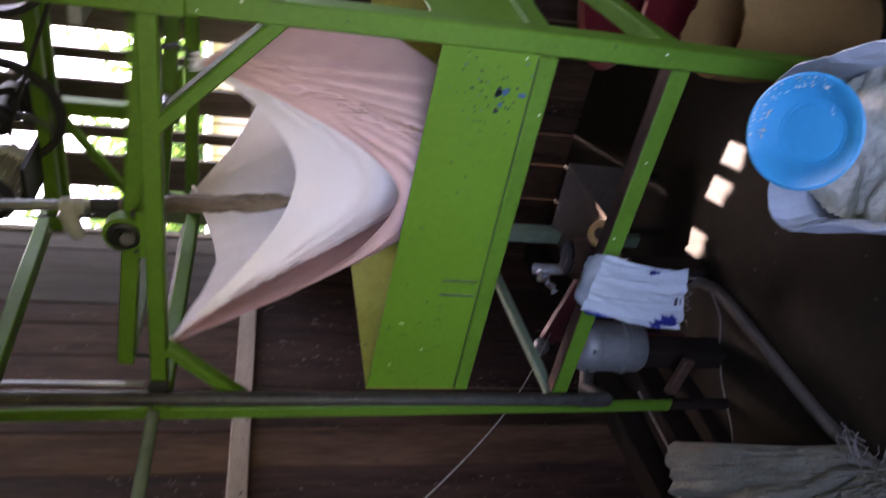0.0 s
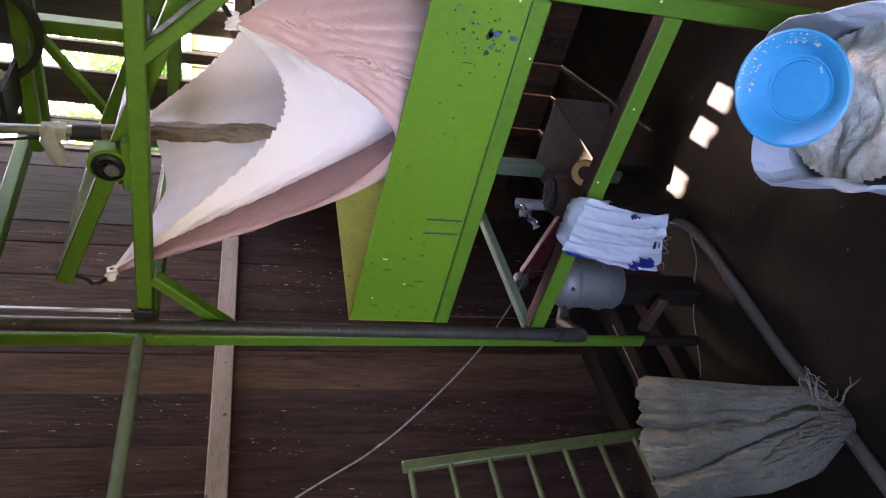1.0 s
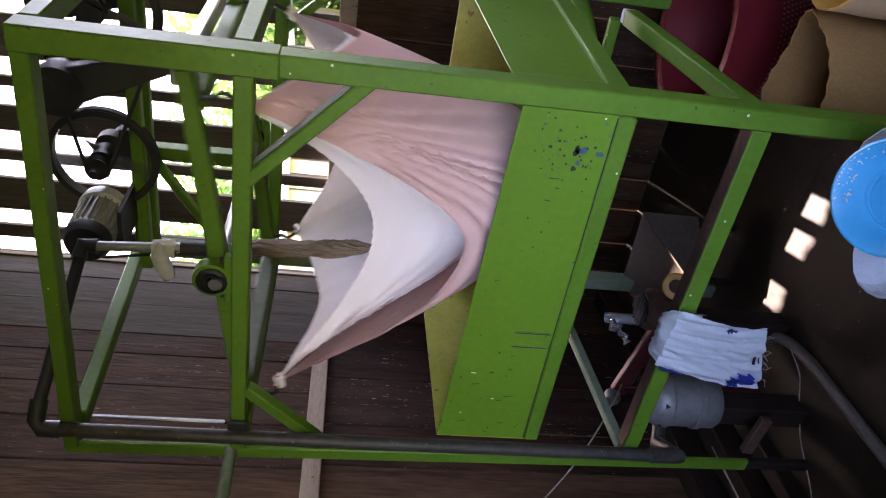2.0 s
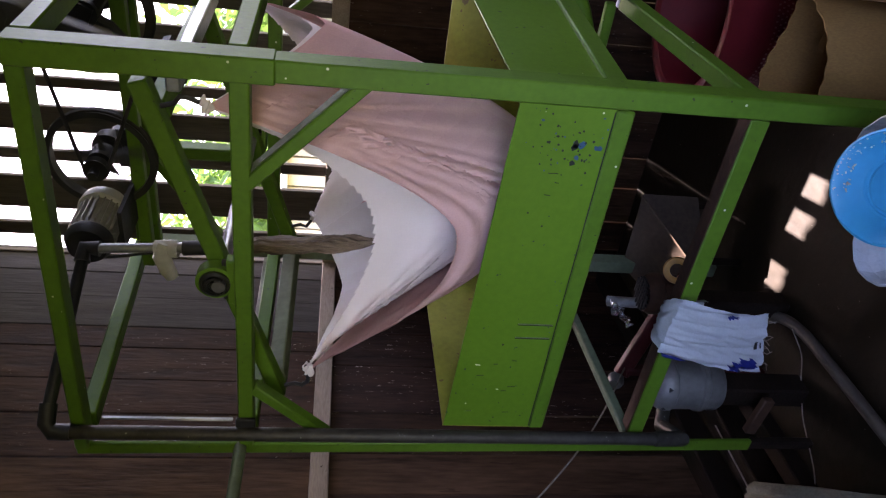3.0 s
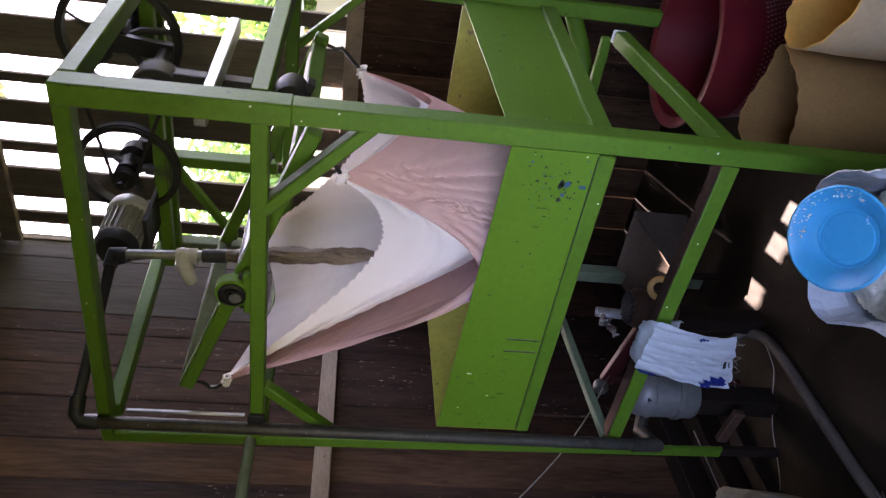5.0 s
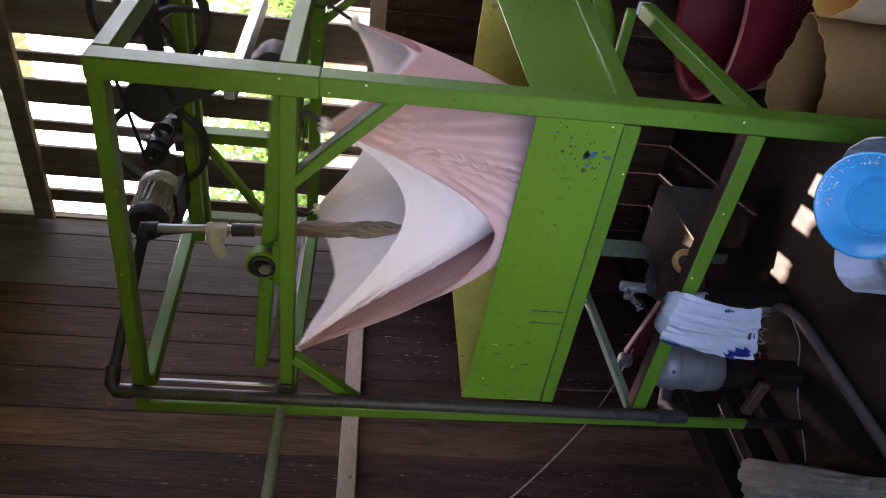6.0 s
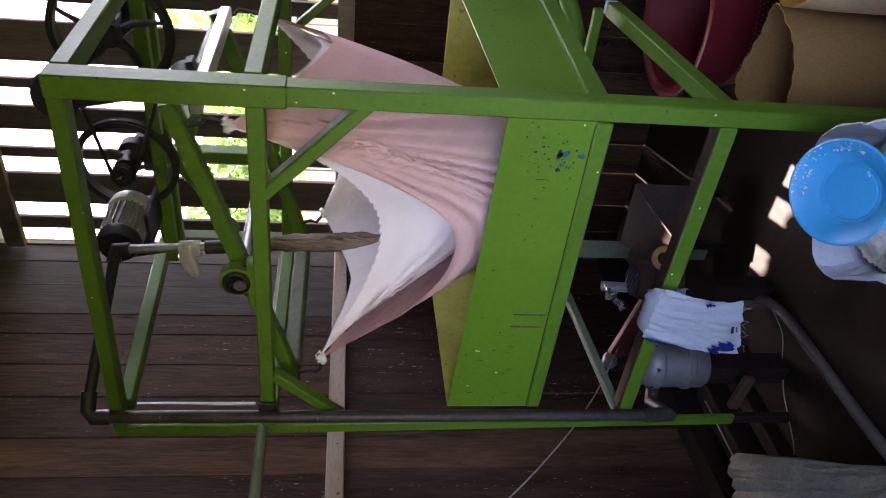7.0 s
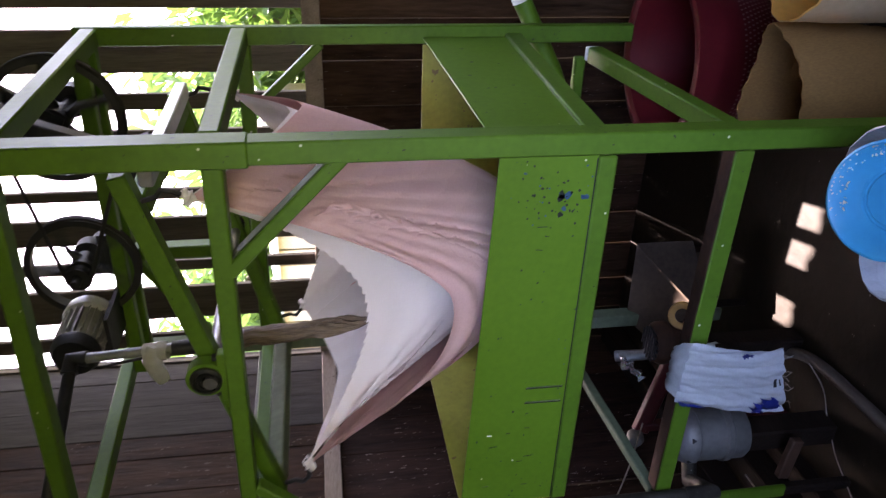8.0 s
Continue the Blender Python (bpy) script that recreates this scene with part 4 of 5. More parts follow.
def build_starch_sack():
    s = thing("starch_sack", "silver woven sack rolled open, full of starch paste", "sack")
    c = Vector((1.035, -0.335, 0))
    e1, e2 = Vector((0.815, 0.58, 0)), Vector((0.58, -0.815, 0))
    bm = bmesh.new()
    seg = 64
    prof = [(0.93, 0.0), (1.0, 0.04), (1.05, 0.14), (1.04, 0.26), (1.0, 0.36), (1.0, 0.405), (1.012, 0.425), (0.985, 0.428), (0.955, 0.40), (0.92, 0.35), (0.9, 0.30)]
    rings = []
    for f, z in prof:
        ring = []
        for k in range(seg):
            a = 2 * math.pi * k / seg
            ca, sa = math.cos(a), math.sin(a)
            n = 7.0 if z > 0.35 else 4.0
            r = f / (abs(ca) ** n + abs(sa) ** n) ** (1 / n)
            dent = 1 + 0.05 * noise.noise(Vector((ca * 2.2, sa * 2.2, z * 4)))
            dz = 0.022 * noise.noise(Vector((ca * 1.7, sa * 1.7, 4))) if z > 0.3 else 0
            ring.append(bm.verts.new(c + e1 * (0.158 * r * ca * dent) + e2 * (0.205 * r * sa * dent) + Vector((0, 0, z + dz))))
        rings.append(ring)
    for q0, q1 in zip(rings, rings[1:]):
        for k in range(seg):
            bm.faces.new((q0[k], q0[(k + 1) % seg], q1[(k + 1) % seg], q1[k]))
    bm.faces.new(rings[0][::-1])
    for v in bm.verts:
        q = v.co * 14
        v.co += Vector((noise.noise(q), noise.noise(q + Vector((5, 5, 5))), 0.7 * noise.noise(q + Vector((9, 0, 0))))) * 0.013
        q = v.co * 38
        v.co += Vector((abs(noise.noise(q)), noise.noise(q + Vector((5, 5, 5))), 0.5 * noise.noise(q + Vector((9, 0, 0))))) * 0.006
    part("bag", bm, SILVER, s, smooth=False)
    bm = bmesh.new()
    bmesh.ops.create_grid(bm, x_segments=60, y_segments=60, size=0.215)
    for v in list(bm.verts):
        if math.hypot(v.co.x, v.co.y) > 0.214:
            bm.verts.remove(v)
    for v in bm.verts:
        r = math.hypot(v.co.x, v.co.y)
        q = v.co * 13
        z = 0.372 - 0.5 * r * r + 0.035 * noise.noise(q * 0.6) + 0.022 * abs(noise.noise(Vector((q.x * 0.5, q.y * 1.3, 0)))) + 0.004 * noise.noise(q * 6)
        v.co = c + e1 * (v.co.x * 0.70) + e2 * (v.co.y * 0.92) + Vector((0, 0, z))
    part("paste", bm, PASTE, s, "lumpy grey-white starch paste")


def build_bowl():
    b = thing("bowl", "blue plastic bowl pressed into the starch paste", "bowl")
    b.matrix_basis = Matrix.Translation((1.008, -0.258, 0.425)) @ Matrix.Rotation(radians(30), 4, Vector((0.9, 0.42, 0)))
    bm = bmesh.new()
    add_lathe(bm, [(0, -0.004), (0.074, -0.004), (0.082, 0.002), (0.105, 0.02), (0.128, 0.045), (0.140, 0.05), (0.142, 0.055), (0.136, 0.058), (0.127, 0.053), (0.103, 0.026), (0.083, 0.008), (0.078, 0.0075), (0.075, 0.0035), (0.070, 0.003), (0.067, 0.006), (0.03, 0.0065), (0.0, 0.0065)], Matrix.Diagonal((0.77, 0.77, 0.84, 1)), 56)
    shell = part("shell", bm, BLUE, b)
    rnd = random.Random(3)
    for i in range(110):
        a = rnd.uniform(0.1, 2.3)
        r = 0.103 - 0.022 * rnd.random() ** 2
        h = 0.0105 + (r - 0.065) * 0.95
        bm = bmesh.new()
        m = Matrix.Translation((r * math.cos(a), r * math.sin(a), h)) @ Matrix.Rotation(rnd.uniform(0, 3), 4, "Z") @ Matrix.Diagonal((rnd.uniform(0.001, 0.006), rnd.uniform(0.0008, 0.003), 0.0012, 1))
        bmesh.ops.create_icosphere(bm, subdivisions=1, radius=1, matrix=m)
        part("paste_smear", bm, PASTE, shell)


def build_floor_sack():
    s = thing("empty_sack", "crumpled dull white woven sack with a frayed mouth", "sack")
    bm = bmesh.new()
    far = [(-0.13, -0.06, 0.22), (0.03, -0.20, 0.17), (0.19, -0.34, 0.12), (0.30, -0.425, 0.085), (0.365, -0.53, 0.06)]
    near = [(-0.33, -0.37, 0.20), (-0.18, -0.46, 0.14), (0.0, -0.545, 0.09), (0.15, -0.585, 0.07), (0.30, -0.60, 0.05)]

    def along(line, u):
        k = min(int(u * 4), 3)
        return Vector(line[k]).lerp(Vector(line[k + 1]), u * 4 - k)

    nu, nv = 90, 70
    rows = []
    for i in range(nu + 1):
        u = i / nu
        row = []
        for j in range(nv + 1):
            v = j / nv
            ragged = (0.06 * noise.noise(Vector((v * 3.5, 3, 1))) + 0.02 * noise.noise(Vector((v * 11, 3, 1)))) * (1 - u) ** 5
            round_end = -0.16 * (2 * v - 1) ** 2 * max(u - 0.75, 0)
            q = along(far, u).lerp(along(near, u), v)
            q += (along(far, 1) - along(far, 0)).normalized() * (ragged + round_end)
            puff = 0.045 * (1 - (2 * v - 1) ** 4)
            for v0, deep in ((0.30, 0.020), (0.47, 0.034), (0.82, 0.036), (1.2, 0.02)):
                line = v0 + (0.10 - v0) * u * 0.85 + 0.09 * noise.noise(Vector((u * 4, v0 * 9, 0)))
                g = (v - line) / 0.06
                puff -= deep * math.exp(-abs(g) * 1.3) * (1 - 0.3 * u)
            gather = 0.014 * abs(noise.noise(Vector((u * 26, v * 10, 5)))) * max(u - 0.5, 0) * 2 + 0.012 * abs(noise.noise(Vector((u * 7, v * 24, 9))))
            rough = 0.014 * abs(noise.noise(Vector((u * 6 + v * 5, v * 9, 2)))) + 0.006 * noise.noise(Vector((u * 26, v * 20, 7))) + gather
            q.z = max(q.z + puff + rough - 0.03, 0.012)
            row.append(bm.verts.new(q))
        rows.append(row)
    for i in range(nu):
        for j in range(nv):
            bm.faces.new((rows[i][j], rows[i][j + 1], rows[i + 1][j + 1], rows[i + 1][j]))
    # the sides fall to the floor
    rim = [rows[i][0] for i in range(nu + 1)] + [rows[nu][j] for j in range(1, nv + 1)] + [rows[i][nv] for i in range(nu - 1, -1, -1)] + [rows[0][j] for j in range(nv - 1, 0, -1)]
    mid = sum((v.co for v in rim), Vector()) / len(rim)
    foot = [bm.verts.new(Vector((v.co.x, v.co.y, 0)).lerp(Vector((mid.x, mid.y, 0)), 0.10) + Vector((0, 0, 0.004))) for v in rim]
    for k in range(len(rim)):
        n = (k + 1) % len(rim)
        bm.faces.new((rim[k], rim[n], foot[n], foot[k]))
    bmesh.ops.recalc_face_normals(bm, faces=bm.faces[:])
    part("bag", bm, WOVEN, s)
    rnd = random.Random(5)
    for i in range(18):
        a = Vector((0.325 + rnd.uniform(-0.05, 0.03), -0.51 + rnd.uniform(-0.07, 0.06), rnd.uniform(0.05, 0.09)))
        bm = bmesh.new()
        pts = [a]
        d = Vector((rnd.uniform(-0.3, 1), rnd.uniform(-0.5, 1.0), rnd.uniform(-0.1, 0.4))).normalized()
        for k in range(4):
            pts.append(pts[-1] + (d + Vector((rnd.uniform(-1, 1), rnd.uniform(-1, 1), rnd.uniform(-0.7, 0.4))) * 0.6) * 0.018)
        add_tube(bm, pts, 0.0013, 5)
        part("thread", bm, ROPE, s)


def build_ladder():
    l = thing("ladder", "narrow green painted ladder leaning on the board wall", "ladder")
    a, b = Vector((-0.40, -0.20, 0.94)), Vector((-0.37, -0.10, 0.0))
    off = Vector((0.045, -0.36, 0.0))
    for k in (0, 1):
        bar_part("stile", l, a + off * k, b + off * k, 0.022, 0.035, WORN_GREEN if k else OLIVE, up=(0, 1, 0))
    for i in range(8):
        p = a.lerp(b, 0.025 + i * 0.135)
        tube_part("rung", l, [p, p + off], 0.009, OLIVE)


OLIVE = material("faded_olive_paint", (0.085, 0.105, 0.025), (0.05, 0.06, 0.02), 0.55, scale=12, bump=0.15)


def build_pump():
    p = thing("water_pump", "grey water pump on a dark timber base", "pump")
    c = Vector((0.05, 0.16, 0.04))
    bm = bmesh.new()
    add_lathe(bm, [(0, 0.25), (0.07, 0.25), (0.078, 0.262), (0.078, 0.30), (0.083, 0.305), (0.083, 0.32), (0.077, 0.325), (0.077, 0.40), (0.082, 0.405), (0.082, 0.42), (0.07, 0.45), (0.04, 0.47), (0, 0.475)], Matrix.Translation(c), 36)
    casing = part("casing", bm, PUMP_GREY, p)
    tube_part("outlet", p, [c + Vector((-0.07, -0.02, 0.40)), c + Vector((-0.10, -0.08, 0.42)), (0.010, -0.021, 0.45), (0.010, -0.021, 0.53)], 0.022, DARK_PIPE, "dark outlet elbow")
    bm = bmesh.new()
    add_box(bm, (c.x - 0.02, c.y, 0.1425), (0.07, 0.08, 0.285))
    bevel(bm, 0.006)
    part("timber_base", bm, TIMBER, p, "dark timber base", smooth=False)
    bar_part("bracket", p, (0.11, 0.045, 0.19), (-0.02, 0.035, 0.21), 0.025, 0.035, RUST, label="rusty iron bracket")
    for i in range(6):
        a = math.pi / 3 * i
        bm = bmesh.new()
        add_lathe(bm, [(0, 0), (0.008, 0), (0.008, 0.012), (0, 0.013)], Matrix.Translation(c + Vector((0.074 * math.cos(a), 0.074 * math.sin(a), 0.42))), 6)
        part("bolt", bm, IRON, casing)
    e = thing("engine", "rusty brown engine with a grille and red bracket", "engine")
    c = Vector((0.20, 0.40, 0))
    bm = bmesh.new()
    add_lathe(bm, [(0, 0.33), (0.05, 0.33), (0.062, 0.345), (0.062, 0.44), (0.066, 0.445), (0.066, 0.47), (0.055, 0.49), (0.05, 0.485), (0, 0.478)], Matrix.Translation(c), 32)
    body = part("body", bm, RUST, e)
    bm = bmesh.new()
    add_box(bm, (c.x - 0.03, c.y, 0.165), (0.06, 0.07, 0.33))
    bevel(bm, 0.006)
    part("timber_base", bm, TIMBER, e, "dark timber base", smooth=False)
    for i in range(7):
        x = -0.045 + 0.015 * i
        h = math.sqrt(max(0.052 ** 2 - x * x, 0))
        bm = bmesh.new()
        add_box(bm, c + Vector((x, 0, 0.492)), (0.004, 2 * h, 0.006))
        part("grille_bar", bm, IRON, body, smooth=False)
        bm = bmesh.new()
        add_box(bm, c + Vector((0, x, 0.497)), (2 * h, 0.004, 0.005))
        part("grille_bar", bm, IRON, body, smooth=False)
    bar_part("bracket", e, (-0.10, 0.34, 0.50), (0.17, 0.40, 0.40), 0.03, 0.05, RED_PAINT)
    bar_part("bracket", e, (-0.08, 0.34, 0.0), (-0.08, 0.34, 0.49), 0.03, 0.03, RED_PAINT)
    bm = bmesh.new()
    add_lathe(bm, [(0, 0), (0.026, 0), (0.028, 0.02), (0.02, 0.035), (0, 0.036)], Matrix.Translation((-0.11, 0.335, 0.515)) @ Matrix.Rotation(radians(70), 4, "X"), 18)
    part("cap", bm, PUMP_GREY, e)
    bm = bmesh.new()
    m = Matrix.Translation((0.325, 0.36, 0.43)) @ Matrix.Rotation(radians(62), 4, "X") @ Matrix.Rotation(radians(25), 4, "Y")
    add_lathe(bm, [(0.022, -0.007), (0.038, -0.008), (0.042, 0), (0.038, 0.008), (0.022, 0.007), (0.022, -0.007)], m, 28)
    part("ring", bm, YELLOW_RING, e, "ochre plastic ring")
    tube_part("ring_stem", e, [(0.262, 0.39, 0.40), (0.30, 0.37, 0.41)], 0.008, RUST)
    bm = bmesh.new()
    add_lathe(bm, [(0, 0), (0.014, 0), (0.014, 0.02), (0, 0.026)], Matrix.Translation((0.30, 0.35, 0.40)), 14)
    part("indicator", bm, ORANGE, e, "orange plastic cap")
    tube_part("tail_pipe", e, [(0.12, 0.46, 0.35), (0.06, 0.52, 0.45), (0.03, 0.56, 0.52)], 0.018, GALV)
    # crumpled foil tied to the engine
    bm = bmesh.new()
    bmesh.ops.create_grid(bm, x_segments=14, y_segments=8, size=0.5)
    for v in bm.verts:
        v.co = Vector((0.03 + v.co.x * 0.06, 0.50 + v.co.y * 0.05 + 0.02 * math.sin(v.co.x * 14), 0.49 + v.co.x * 0.06 + 0.02 * noise.noise(v.co * 9)))
    crumple(bm, 0.022, 30)
    bmesh.ops.solidify(bm, geom=bm.faces[:], thickness=0.001)
    part("foil", bm, FOIL, e, "crumpled shiny foil")


FOIL = material("shiny_foil", (0.85, 0.86, 0.88), None, 0.18, 0.9, scale=20, bump=0.2)


def build_hopper():
    h = thing("hopper_box", "rusty brown sheet metal hopper box", "box")
    top = [Vector(p) for p in ((0.27, 0.88, 0.36), (-0.04, 0.86, 0.36), (-0.14, 0.68, 0.20), (0.125, 0.69, 0.20))]
    foot = [Vector((p.x, p.y, 0.15)) for p in top]
    for p in foot:
        inside = p.lerp(sum(foot, Vector()) / 4, 0.12)
        bar_part("leg", h, (inside.x, inside.y, 0), (inside.x, inside.y, 0.17), 0.022, 0.022, TIMBER)

    def plate(name, corners, t=0.006, parent=h):
        nrm = (corners[1] - corners[0]).cross(corners[2] - corners[0]).normalized() * t / 2
        bm = bmesh.new()
        lo, hi = [bm.verts.new(p - nrm) for p in corners], [bm.verts.new(p + nrm) for p in corners]
        bm.faces.new(lo[::-1])
        bm.faces.new(hi)
        for k in range(4):
            bm.faces.new((lo[k], lo[(k + 1) % 4], hi[(k + 1) % 4], hi[k]))
        bevel(bm, 0.001)
        return part(name, bm, HOPPER, parent, smooth=False)

    for k in range(4):
        n = (k + 1) % 4
        plate("side", [foot[k], foot[n], top[n], top[k]])
    slope = plate("slope", top)
    up = Vector((0, -0.006, 0.005))
    bm = bmesh.new()
    add_bar(bm, top[0].lerp(top[3], 0.05) + up, top[0].lerp(top[3], 0.95) + up, 0.012, 0.006)
    part("edge_strip", bm, HOPPER, slope, smooth=False)


def build_draped_sack():
    s = thing("draped_sack", "white printed woven sack draped over the lower bar", "sack")
    nu, nv = 60, 52
    bm = bmesh.new()
    grid = []

    def at(u, v):
        """u across the cloth, v down its front from the fold at the bar."""
        x = 0.528 - 0.180 * u - 0.012 * max(v, 0) - 0.02 * v * u
        fold = 0.008 * math.sin(u * 13 + 2 * v + 1.5 * math.sin(u * 5)) + 0.003 * math.sin(u * 31 + 1.0 + 3 * v)
        if v >= 0:
            z = 0.617 - v * (0.220 + 0.055 * u) + 0.012 * u * (1 - v)
            y = -0.016 - 0.035 * math.sin(min(v, 1) * 2.2) - abs(fold) * min(v * 2.5 + 0.25, 1)
        else:
            z = 0.617 - abs(v) * 0.14
            x -= 0.075 * (1 - u) * min(abs(v) / 0.34, 1)
            y = 0.058 + 0.02 * abs(v) + fold
            if abs(v) < 0.34:
                k = abs(v) / 0.34
                y, z = -0.016 + 0.074 * k, 0.617 + 0.012 * math.sin(k * math.pi)
        return Vector((x, y, z + 0.006 * noise.noise(Vector((u * 6, v * 6, 0)))))

    for i in range(nu + 1):
        grid.append([bm.verts.new(at(i / nu, -0.9 + 1.9 * j / nv)) for j in range(nv + 1)])
    for i in range(nu):
        for j in range(nv):
            bm.faces.new((grid[i][j], grid[i + 1][j], grid[i + 1][j + 1], grid[i][j + 1]))
    for v in bm.verts:
        q = v.co * 30
        v.co.y -= 0.010 * abs(noise.noise(Vector((q.x * 1.6, 3.0, q.z * 0.5)))) + 0.004 * abs(noise.noise(q * 1.7))
    bmesh.ops.solidify(bm, geom=bm.faces[:], thickness=0.002)
    bag = part("bag", bm, WHITE_SACK, s)

    def patch(name, u0, u1, v0, v1, mat, ragged=0.0):
        bm = bmesh.new()
        g = []
        for i in range(7):
            row = []
            for j in range(7):
                uu, vv = u0 + (u1 - u0) * i / 6, v0 + (v1 - v0) * j / 6
                q = noise.noise(Vector((uu * 40, vv * 40, 2))) * ragged
                row.append(bm.verts.new(at(uu + q, vv + q) + Vector((0, -0.014, 0))))
            g.append(row)
        for i in range(6):
            for j in range(6):
                bm.faces.new((g[i][j], g[i + 1][j], g[i + 1][j + 1], g[i][j + 1]))
        bmesh.ops.solidify(bm, geom=bm.faces[:], thickness=0.001)
        part(name, bm, mat, bag)

    patch("print", 0.74, 0.90, 0.76, 0.90, BLUE_PRINT, 0.09)
    patch("print", 0.80, 0.97, 0.66, 0.76, BLUE_PRINT, 0.06)
    patch("print", 0.93, 0.99, 0.04, 0.22, BLUE_PRINT, 0.03)
    patch("print", 0.02, 0.09, 0.50, 0.62, BLUE_PRINT, 0.05)
    patch("printed_bar", 0.42, 0.56, 0.86, 0.90, BLACK_PRINT)
    patch("printed_bar", 0.44, 0.54, 0.93, 0.945, BLACK_PRINT)
    rnd = random.Random(2)
    for i in range(10):
        bm = bmesh.new()
        a = at(rnd.uniform(0.1, 0.9), 0.99)
        add_tube(bm, [a, a + Vector((rnd.uniform(-0.01, 0.01), -0.004, -0.012)), a + Vector((rnd.uniform(-0.02, 0.02), -0.002, -0.025))], 0.001, 5)
        part("thread", bm, ROPE, s)


def smooth_path(pts, n=8):
    pts = [Vector(p) for p in pts]
    out = []
    for i in range(len(pts) - 1):
        p0, p1, p2, p3 = pts[max(i - 1, 0)], pts[i], pts[i + 1], pts[min(i + 2, len(pts) - 1)]
        for k in range(n):
            t = k / n
            out.append(0.5 * (2 * p1 + (p2 - p0) * t + (2 * p0 - 5 * p1 + 4 * p2 - p3) * t * t + (3 * p1 - p0 - 3 * p2 + p3) * t ** 3))
    return out + [pts[-1]]


def build_lines():
    bm = bmesh.new()
    add_tube(bm, smooth_path([(0.07, 0.30, 0.20), (0.085, 0.37, 0.10), (0.13, 0.385, 0.045), (0.175, 0.325, 0.03), (0.20, 0.22, 0.021), (0.218, 0.02, 0.020), (0.245, -0.30, 0.020), (0.295, -0.62, 0.020), (0.36, -1.5, 0.020)]), 0.0175, 14)
    solid("suction_hose", bm, HOSE, "grey suction hose lying on the wet floor", "hose")
    bm = bmesh.new()
    add_tube(bm, smooth_path([(0.192, 0.262, 0.046), (0.13, 0.215, 0.012), (0.062, 0.167, 0.008), (0.01, 0.115, 0.008), (-0.02, 0.075, 0.01), (-0.085, -0.045, 0.01), (-0.136, -0.10, 0.01)]), 0.0019, 6)
    solid("wire", bm, ROPE, "thin pale wire trailing over the floor", "wire")
    bm = bmesh.new()
    add_tube(bm, smooth_path([(-0.06, 0.33, 0.50), (-0.10, 0.18, 0.60), (-0.15, 0.04, 0.72), (-0.15, -0.16, 0.915), (-0.15, -0.30, 1.08), (-0.15, -0.43, 1.285), (-0.2, -0.75, 1.8), (-0.34, -0.95, 2.4)]), 0.0026, 8)
    solid("cord", bm, ROPE, "dirty white cord slung past the frame", "cord")
    bm = bmesh.new()
    add_tube(bm, smooth_path([(-0.30, 0.30, 0.11), (-0.29, 0.02, 0.105), (-0.27, -0.20, 0.11)]), 0.003, 6)
    solid("cord", bm, ROPE, "thin cord along the floor timbers", "cord")


def build_timbers():
    for k, (a, b, w, h, lab) in enumerate((((-0.335, 0.62, 0.05), (-0.25, -0.40, 0.05), 0.085, 0.1, "dark timber beam on the floor beside the wall"), ((-0.20, 0.55, 0.03), (-0.13, -0.25, 0.03), 0.06, 0.06, "weathered plank on the floor beside the wall"))):
        bm = bmesh.new()
        add_bar(bm, a, b, w, h)
        bevel(bm, 0.005)
        solid("floor_beam", bm, TIMBER, lab, "timber", "floor timbers", smooth=False)
    bm = bmesh.new()
    add_box(bm, (-0.052, 0.02, 0.1025), (0.03, 0.03, 0.205))
    bevel(bm, 0.006)
    solid("timber_block", bm, TIMBER, "dark timber block under the frame post", "timber", smooth=False)


def build_basket():
    b = thing("basket", "maroon plastic basket with a perforated lower wall", "basket", at=(0.911, 0.969, 0.0))
    prof = [(0.19, 0.0), (0.215, 0.08), (0.238, 0.20), (0.250, 0.30), (0.256, 0.342), (0.274, 0.348), (0.287, 0.354), (0.288, 0.363), (0.280, 0.367), (0.262, 0.366), (0.250, 0.356), (0.244, 0.30), (0.232, 0.20), (0.208, 0.08), (0.183, 0.008), (0, 0.008)]
    bm = bmesh.new()
    add_lathe(bm, prof, None, 72)
    shell = part("shell", bm, MAROON, b)
    # small boxes in rows round the wall, coloured pale for holes with sun behind
    bm = bmesh.new()
    for row in range(8):
        z = 0.085 + row * 0.015
        r = 0.2160 + (z - 0.085) * 0.1917 + 0.001
        for k in range(90):
            a = 2 * math.pi * (k + 0.5 * (row % 2)) / 90
            m = Matrix.Rotation(a, 4, "Z") @ Matrix.Translation((r, 0, z)) @ Matrix.Diagonal((0.002, 0.0045, 0.006, 1))
            bmesh.ops.create_cube(bm, size=1, matrix=m)
    tagged(part("perforations", bm, SUNLIT_HOLE, shell), kind="stuff")


SUNLIT_HOLE = material("sunlit_holes", (0.30, 0.16, 0.15), None, 0.7)


